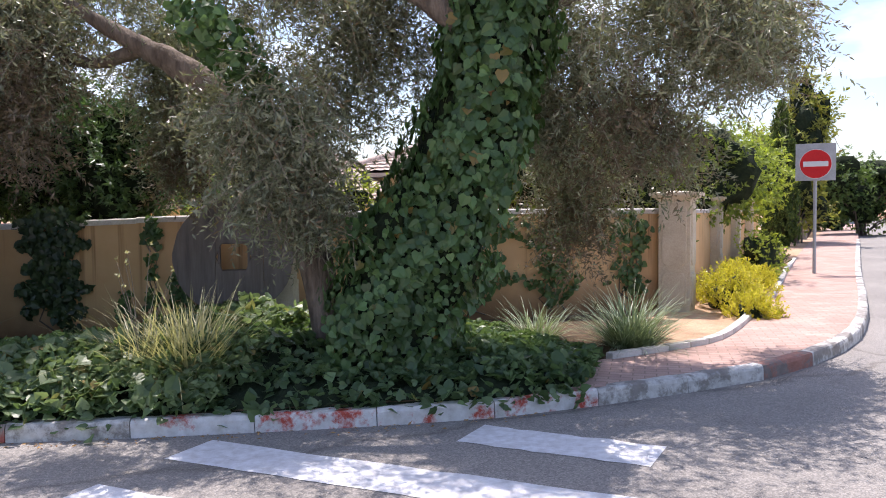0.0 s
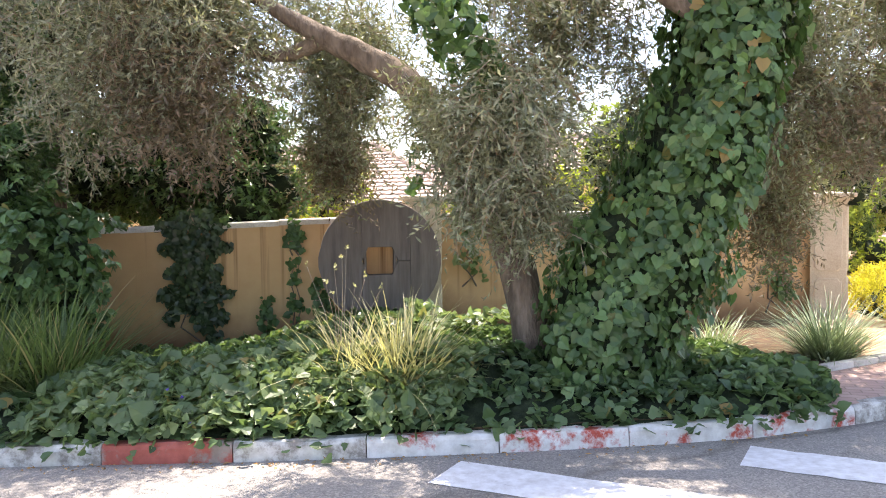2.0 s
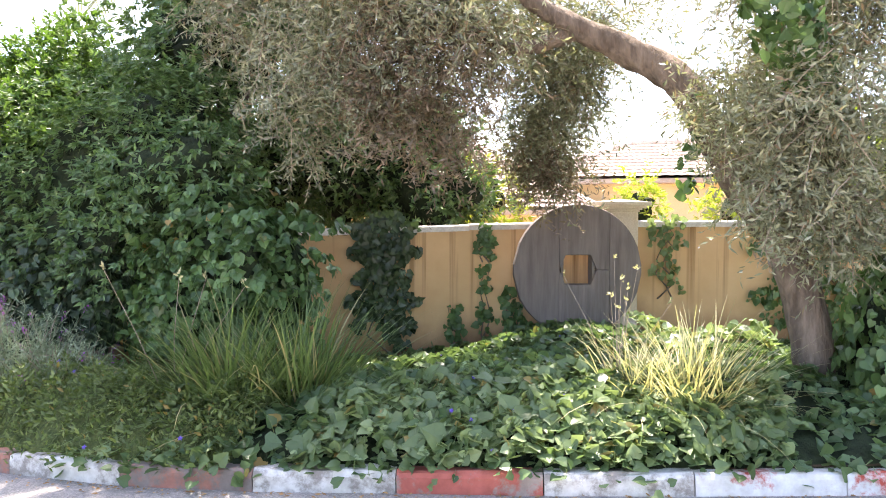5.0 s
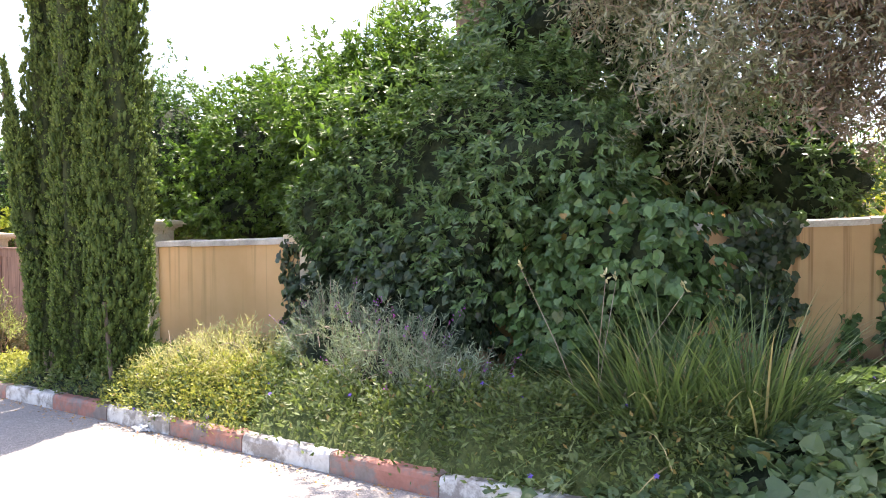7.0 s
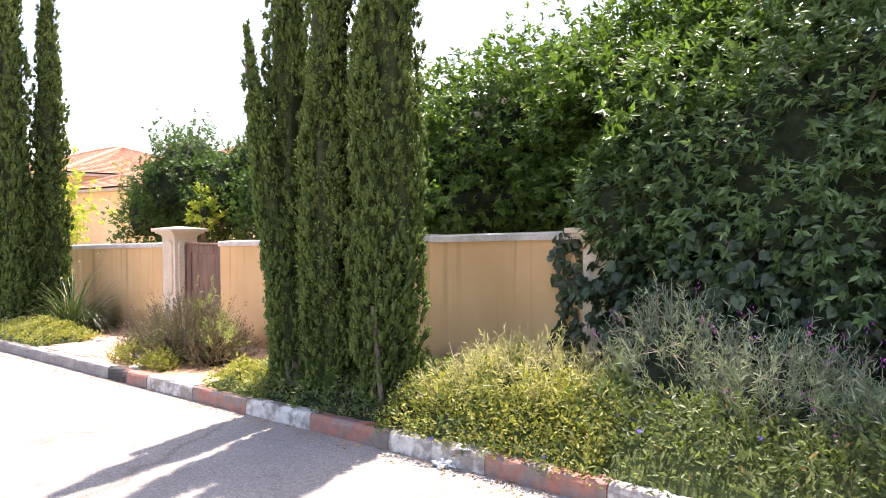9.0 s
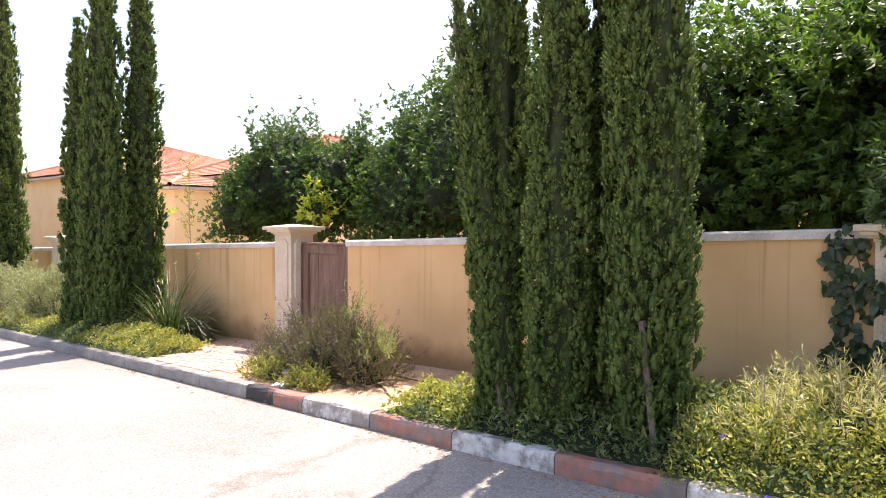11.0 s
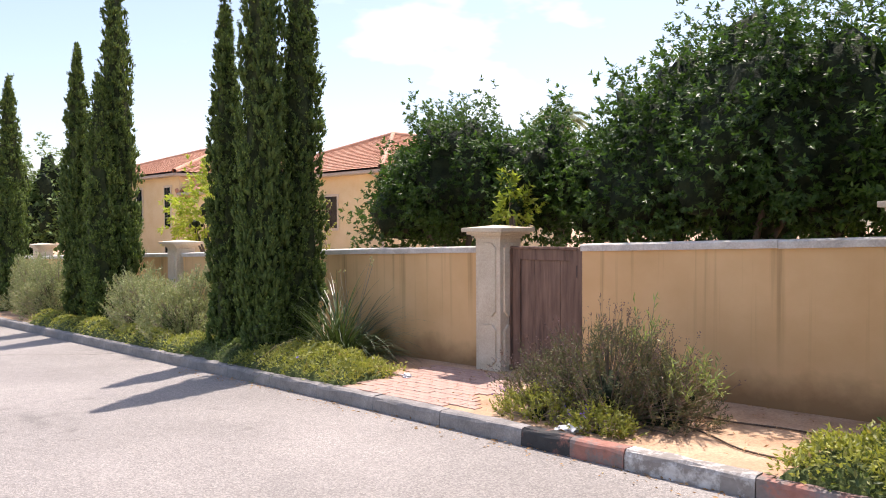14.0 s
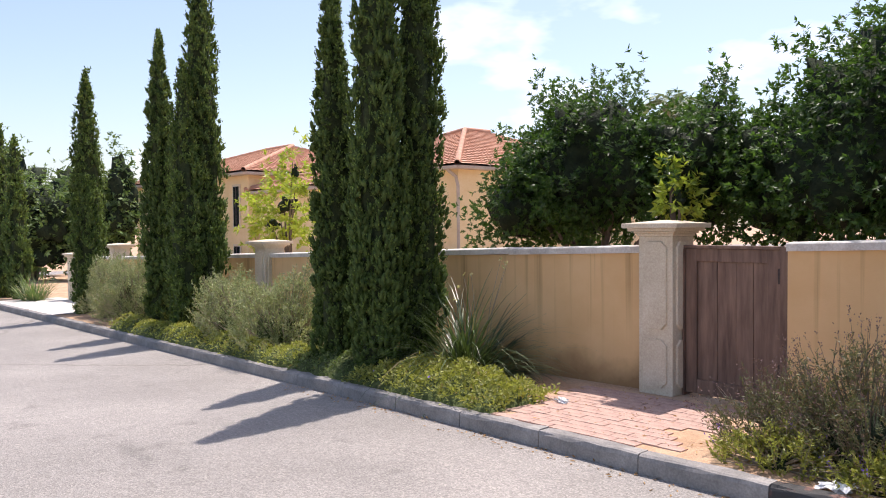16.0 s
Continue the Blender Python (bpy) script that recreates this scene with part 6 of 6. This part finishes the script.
def hip_house(label, x0, x1, y0, y1, z0, eave, ridge, tile, over=0.45, windows=()):
    h = empty("house", (0, 0, 0), label, "house", "houses behind the wall")
    t = 0.3
    for lo, hi in (((x0, y0, z0), (x1, y0 + t, eave)), ((x0, y1 - t, z0), (x1, y1, eave)), ((x0, y0 + t + 0.002, z0), (x0 + t, y1 - t - 0.002, eave)), ((x1 - t, y0 + t + 0.002, z0), (x1, y1 - t - 0.002, eave))):
        part("wall", boxed(lo, hi), M_HOUSE, h)
    X0, X1, Y0, Y1 = x0 - over, x1 + over, y0 - over, y1 + over
    r = ridge - eave
    half = (Y1 - Y0) / 2 if (X1 - X0) > (Y1 - Y0) else (X1 - X0) / 2
    A, B, C, D = (X0, Y0, eave), (X1, Y0, eave), (X1, Y1, eave), (X0, Y1, eave)
    if (X1 - X0) > (Y1 - Y0):
        P, Q = (X0 + half, (Y0 + Y1) / 2, ridge), (X1 - half, (Y0 + Y1) / 2, ridge)
        slopes = ((A, B, Q, P), (C, D, P, Q), (B, C, Q, Q), (D, A, P, P))
    else:
        P, Q = ((X0 + X1) / 2, Y0 + half, ridge), ((X0 + X1) / 2, Y1 - half, ridge)
        slopes = ((A, B, P, P), (C, D, Q, Q), (B, C, Q, P), (D, A, P, Q))
    for s in slopes:
        tiled_slope(*s, tile, "roof_slope", h)
    part("eave_board", boxed((X0 + 0.02, Y0 + 0.02, eave - 0.14), (X1 - 0.02, Y1 - 0.02, eave - 0.012), 0.02), M_TRIM, h)
    for p, q in ((A, P), (B, Q if (X1 - X0) > (Y1 - Y0) else P), (P, Q)):
        v, f = tube([np.array(p) + (0, 0, 0.06), np.array(q) + (0, 0, 0.06)], [0.11, 0.11], 8)
        part("ridge_tiles", mesh_np("ridge_tiles", v, f, tile, True), None, h)
    for face, u, z, w, hh in windows:
        g = 0.05
        if face == "s":
            lo, hi = (u - w / 2, y0 - g, z), (u + w / 2, y0 - 0.004, z + hh)
            glass = ((u - w / 2 + 0.1, y0 - g - 0.006, z + 0.1), (u + w / 2 - 0.1, y0 - g - 0.002, z + hh - 0.1))
            bar = ((u - 0.025, y0 - g - 0.02, z + 0.1), (u + 0.025, y0 - g - 0.008, z + hh - 0.1))
        else:
            lo, hi = (x1 + 0.004, u - w / 2, z), (x1 + g, u + w / 2, z + hh)
            glass = ((x1 + g + 0.002, u - w / 2 + 0.1, z + 0.1), (x1 + g + 0.006, u + w / 2 - 0.1, z + hh - 0.1))
            bar = ((x1 + g + 0.008, u - 0.025, z + 0.1), (x1 + g + 0.02, u + 0.025, z + hh - 0.1))
        wd = part("window", boxed(lo, hi, 0.01), M_CREAM, h, "window with a cream surround and dark glass")
        part("pane", boxed(*glass), M_GLASS, wd)
        part("glazing_bar", boxed(*bar), M_DARKWOOD, wd)
    return h


hip_house("cream house with a pale tiled hip roof behind the corner wall", -9.4, -0.6, 20.6, 25.0, 0.2, 2.9, 4.0, M_ROOF_PALE)
hip_house("low cream wing with a pale tiled roof behind the trees", -18.0, -7.9, 18.2, 25.5, 0.1, 2.05, 3.9, M_ROOF_PALE)
east = hip_house("cream house with an orange terracotta hip roof", -46.0, -36.0, 18.4, 30.0, -0.6, 3.75, 5.9, M_ROOF, windows=(("e", 24.0, 1.2, 1.3, 1.6), ("s", -39.2, 1.4, 1.0, 1.5)))
v, f = tube([(-36.2, 18.05, 3.6), (-36.0, 18.28, 3.35), (-35.93, 18.33, 3.0), (-35.93, 18.33, -0.4)], [0.06, 0.06, 0.06, 0.06], 8)
part("downpipe", mesh_np("downpipe", v, f, M_TRIM, True), None, east, "curved brown-grey downpipe")
hip_house("cream house wing with orange terracotta tiles and tall windows", -60.0, -46.2, 15.2, 26.0, -0.8, 4.0, 5.9, M_ROOF, windows=(("s", -47.3, 1.5, 0.75, 2.0), ("s", -50.3, 1.5, 0.75, 2.0), ("s", -47.3, -0.4, 0.75, 1.2), ("e", 19.0, 1.4, 1.0, 1.4)))
hip_house("low tiled porch joining the two cream houses", -46.0, -41.0, 15.6, 18.3, -0.7, 3.15, 3.75, M_ROOF)


def palm(x, y, h, crown, seed, label, trunk_r=0.2):
    r = np.random.default_rng(seed)
    z0 = float(soil_z(x, y))
    t = empty("palm_tree", (x, y, z0), label, "palm tree", "palms")
    pts = [(0.03 * r.normal(), 0.03 * r.normal(), h * k / 14) for k in range(15)]
    v, f = tube(pts, [trunk_r * (1.0 + 0.12 * (k % 2)) for k in range(15)], 12, 0.12, seed)
    part("trunk", mesh_np("trunk", v, f, M_BARK, True), None, t, "fibrous brown trunk")
    for k in range(34):
        a, up = r.random() * 6.283, r.random() * 1.5 - 0.35
        d = np.array([math.cos(a) * math.cos(up), math.sin(a) * math.cos(up), math.sin(up)])
        rib = np.array([np.array([0, 0, h]) + d * crown * s + np.array([0, 0, -0.55 * crown * s * s]) for s in np.linspace(0, 1, 12)])
        at = np.repeat(rib[2:], 6, 0)
        tang = np.repeat(np.gradient(rib, axis=0)[2:], 6, 0)
        side = unit(np.cross(tang, [0, 0, 1])) * np.where(np.arange(len(at)) % 2, 1, -1)[:, None]
        at = at + tang * (np.arange(len(at)) % 6 / 6)[:, None]
        lv = leaves(SLIM, at, side + unit(tang) * 0.7 - np.array([0, 0, 0.25]), np.tile([0, 0, 1.0], (len(at), 1)), crown * 0.3, 0.03)
        part("frond", mesh_np("frond", *lv, M_SAGE), None, t)


palm(-24.4, 14.0, 4.25, 0.75, 4, "distant small palm behind the citrus trees", 0.14)
palm(-13.0, 10.0, 6.0, 1.6, 5, "tall palm with a brown fibrous trunk behind the bushes", 0.24)


# ---------------------------------------------------------------- no-entry sign
def no_entry():
    x, y = 2.12, 17.6
    z = float(soil_z(x, y))
    s = empty("no_entry_sign", (x, y, z), "round red no-entry sign on a square grey plate and pole", "traffic sign", rz=-7)
    v, f = tube([(0, 0, -0.2), (0, 0, 2.66)], [0.035, 0.035], 12)
    part("pole", mesh_np("pole", v, f, M_STEEL, True), None, s, "grey steel pole")
    part("plate", boxed((-0.385, -0.052, 1.98), (0.385, -0.038, 2.76), 0.004), M_STEEL, s, "square grey backing plate")
    bm = bmesh.new()
    bmesh.ops.create_cone(bm, cap_ends=True, segments=48, radius1=0.30, radius2=0.30, depth=0.008, matrix=Matrix.Translation((0, -0.058, 2.33)) @ Matrix.Rotation(math.pi / 2, 4, "X"))
    part("disc", bm, M_SIGN_R, s, "red round sign face")
    bm = bmesh.new()
    for r0, y0 in ((0.302, -0.0545),):
        bmesh.ops.create_cone(bm, cap_ends=True, segments=48, radius1=r0 + 0.008, radius2=r0 + 0.008, depth=0.004, matrix=Matrix.Translation((0, y0, 2.33)) @ Matrix.Rotation(math.pi / 2, 4, "X"))
    part("rim", bm, M_SIGN_W, s, "thin white rim")
    part("bar", boxed((-0.24, -0.068, 2.275), (0.24, -0.0635, 2.385), 0.002), M_SIGN_W, s, "white horizontal bar")
    for zz in (2.12, 2.55):
        part("clamp", boxed((-0.06, -0.04, zz - 0.02), (0.06, 0.045, zz + 0.02), 0.004), M_STEEL, s)


no_entry()


# ---------------------------------------------------------------- side street distance
def utility_pole(x, y, h, wires_to):
    z = float(soil_z(x, y))
    p = empty("utility_pole", (x, y, z), "grey wooden utility pole beside the side street", "utility pole")
    v, f = tube([(0, 0, -0.3), (0.05, 0, h * 0.5), (0.1, 0, h)], [0.16, 0.13, 0.1], 12)
    part("shaft", mesh_np("shaft", v, f, M_POLE, True), None, p)
    part("crossarm", boxed((-0.7, -0.05, h - 0.6), (0.9, 0.05, h - 0.48), 0.01), M_POLE, p)
    for k, off in enumerate((-0.6, 0.0, 0.8)):
        q = np.array(wires_to) - np.array((x, y, z)) + (off, 0, 0)
        pts = [np.array((off, 0, h - 0.45)) * (1 - t) + q * t - np.array((0, 0, 4 * 0.9 * t * (1 - t))) for t in np.linspace(0, 1, 14)]
        part("wire", mesh_np("wire", *tube(pts, [0.012] * 14, 4), M_DARKWOOD), None, p, "thin dark overhead wire")


utility_pole(5.3, 36.5, 6.2, (14.0, 70.0, 6.6))


def far_tree(x, y, h, w, seed, mat=None, flowers=None, label="distant green garden tree"):
    z = float(road_z(x))
    blobs = []
    r = np.random.default_rng(seed)
    for k in range(6):
        blobs.append(((x + w * 0.5 * r.normal(), y + w * 0.4 * r.normal(), z + h * (0.20 + 0.09 * k + 0.12 * r.random())), (w * (0.45 + 0.3 * r.random()), w * (0.4 + 0.25 * r.random()), h * (0.24 + 0.12 * r.random()))))
    t = bush("distant_tree", label, "tree", blobs, 2000, 6, 0.22, 0.09, mat or M_FAR, seed, trunk=(x, y, z), group="distant trees", amp=0.28)
    if flowers:
        c, a = blobs[0]
        d = sphere_dirs(160, r)
        at = np.array(c) - np.array((x, y, z)) + d * np.array(a) * 1.05
        part("blossom", mesh_np("blossom", *leaves(LANCE, at, r.normal(size=at.shape), d, 0.22, 0.16), flowers), None, t, "red blossom")


far_tree(9.2, 43.0, 4.6, 2.2, 201, flowers=M_FLOWER_R, label="distant garden tree with red blossom")
far_tree(7.0, 49.0, 4.2, 2.0, 202)
far_tree(16.5, 74.0, 5.5, 3.2, 203)
far_tree(19.5, 62.0, 4.8, 3.0, 204)
far_tree(4.4, 33.0, 6.6, 1.3, 205, M_COVER)
far_tree(-52.5, 8.0, 5.0, 2.4, 206)
far_tree(-59.0, 9.0, 6.4, 2.8, 207)
far_tree(-62.0, 4.8, 5.4, 2.6, 208)
far_tree(-51.0, 10.6, 5.6, 1.5, 209)
far_tree(-70.0, 3.5, 6.0, 3.5, 210)
shed = empty("container_shed", (13.0, 68.0, float(road_z(13.0))), "distant blue and pale sheet-metal shed", "shed")
part("side_panel", boxed((-3.2, -1.2, 0), (-0.01, 1.2, 2.3), 0.02), M_BLUE, shed)
part("door_panel", boxed((0.01, -1.2, 0), (2.2, 1.2, 2.2), 0.02), M_LIGHTMETAL, shed)
for k in range(8):
    part("rib", boxed((-3.1 + k * 0.4, -1.24, 0.05), (-3.04 + k * 0.4, -1.205, 2.25), 0.004), M_BLUE, shed)
fence = empty("side_street_hedge_fence", (5.8, 38.6, float(soil_z(5.8, 38.6))), "dark slatted fence beyond the hedge", "fence")
for k in range(16):
    c = SIDE * (k * 0.55)
    part("slat", boxed((c[0] - 0.03, c[1] - 0.24, 0), (c[0] + 0.03, c[1] + 0.24, 1.5), 0.006), M_DARKWOOD, fence)


# ---------------------------------------------------------------- far driveway and small things on the ground
drive = mesh_np("driveway", [(x, y, float(soil_z(x, 5)) + 0.016) for x, y in ((-39.5, 3.99), (-33.4, 3.99), (-33.4, 5.7), (-39.5, 5.7))], [(0, 1, 2, 3)], M_COPING)
tagged(new("driveway", drive), "pale concrete driveway apron at the far gate", "driveway", kind="structure")


def hose(points, label):
    p = np.array([(x, y, float(soil_z(x, y)) + 0.012) for x, y in spline(points, 8)])
    h = empty("irrigation_hose", p[0], label, "hose")
    part("tube", mesh_np("tube", *tube(p - p[0], [0.0075] * len(p), 8), M_PIPE, True), None, h)


hose([(-17.0, 5.2), (-16.4, 5.05), (-15.8, 5.1), (-15.2, 4.95), (-14.8, 4.9)], "thin brown drip-irrigation hose on sandy soil")
hose([(-16.9, 4.9), (-16.3, 4.6), (-15.9, 4.35), (-15.4, 4.3)], "thin brown drip-irrigation hose on sandy soil")


def support_stake(x, y, h, lean):
    s = empty("support_stake", (x, y, float(soil_z(x, y))), "brown wooden stake leaning against a cypress", "stake")
    ob = part("stake", boxed((-0.018, -0.013, -0.1), (0.018, 0.013, h), 0.005), M_BARK, s)
    ob.matrix_basis = pose(0, 0, 0, 0, lean, 0)


support_stake(-13.22, 4.05, 0.9, -7)


def scatter_leaves(label, pts, size, seed, mat):
    r = np.random.default_rng(seed)
    pts = np.array(pts)
    base = pts.mean(0)
    al = r.normal(size=pts.shape) * np.array([1, 1, 0.15])
    nor = np.array([0, 0, 1.0]) + 0.35 * r.normal(size=pts.shape)
    ob = new("fallen_leaves", mesh_np("fallen_leaves", *leaves(LANCE, pts - base, al, nor, size * (0.5 + r.random(len(pts))), size * 0.45), mat))
    ob.matrix_basis = pose(*base)
    tagged(ob, label, "fallen leaves", kind="stuff")


r = np.random.default_rng(8)
x = -23 + 21 * r.random(900)
y = kerb_y(x) - 0.22 * r.random(900) ** 2.2 - 0.005
scatter_leaves("dry brown leaf litter in the gutter along the kerb", np.stack([x, y, road_z(x) + 0.006], 1), 0.035, 9, M_DRYLEAF)
x = -20.6 + 5.2 * r.random(420)
y = 4.1 + 1.6 * r.random(420)
scatter_leaves("scattered dry leaves on the sandy verge", np.stack([x, y, soil_z(x, y) + 0.016], 1), 0.03, 10, M_DRYLEAF)


def litter(x, y, size, seed, label):
    r = np.random.default_rng(seed)
    v, f = blob_core((0, 0, size * 0.3), (size, size * 0.7, size * 0.35), seed, 0.45, 2)
    ob = new("paper_litter", mesh_np("paper_litter", v + 0.08 * size * r.normal(size=v.shape), f, M_LITTER))
    ob.matrix_basis = pose(x, y, float(road_z(x)) if y < kerb_y(x) else float(soil_z(x, y)) + 0.005)
    tagged(ob, label, "litter")


litter(-12.32, 3.76, 0.06, 1, "crumpled white paper in the gutter")
litter(-12.2, 3.80, 0.045, 2, "crumpled white paper in the gutter")
litter(-19.72, 4.75, 0.05, 3, "crumpled white paper on the verge")
litter(-17.1, 4.03, 0.07, 4, "pale crumbled mortar lumps on the kerb")
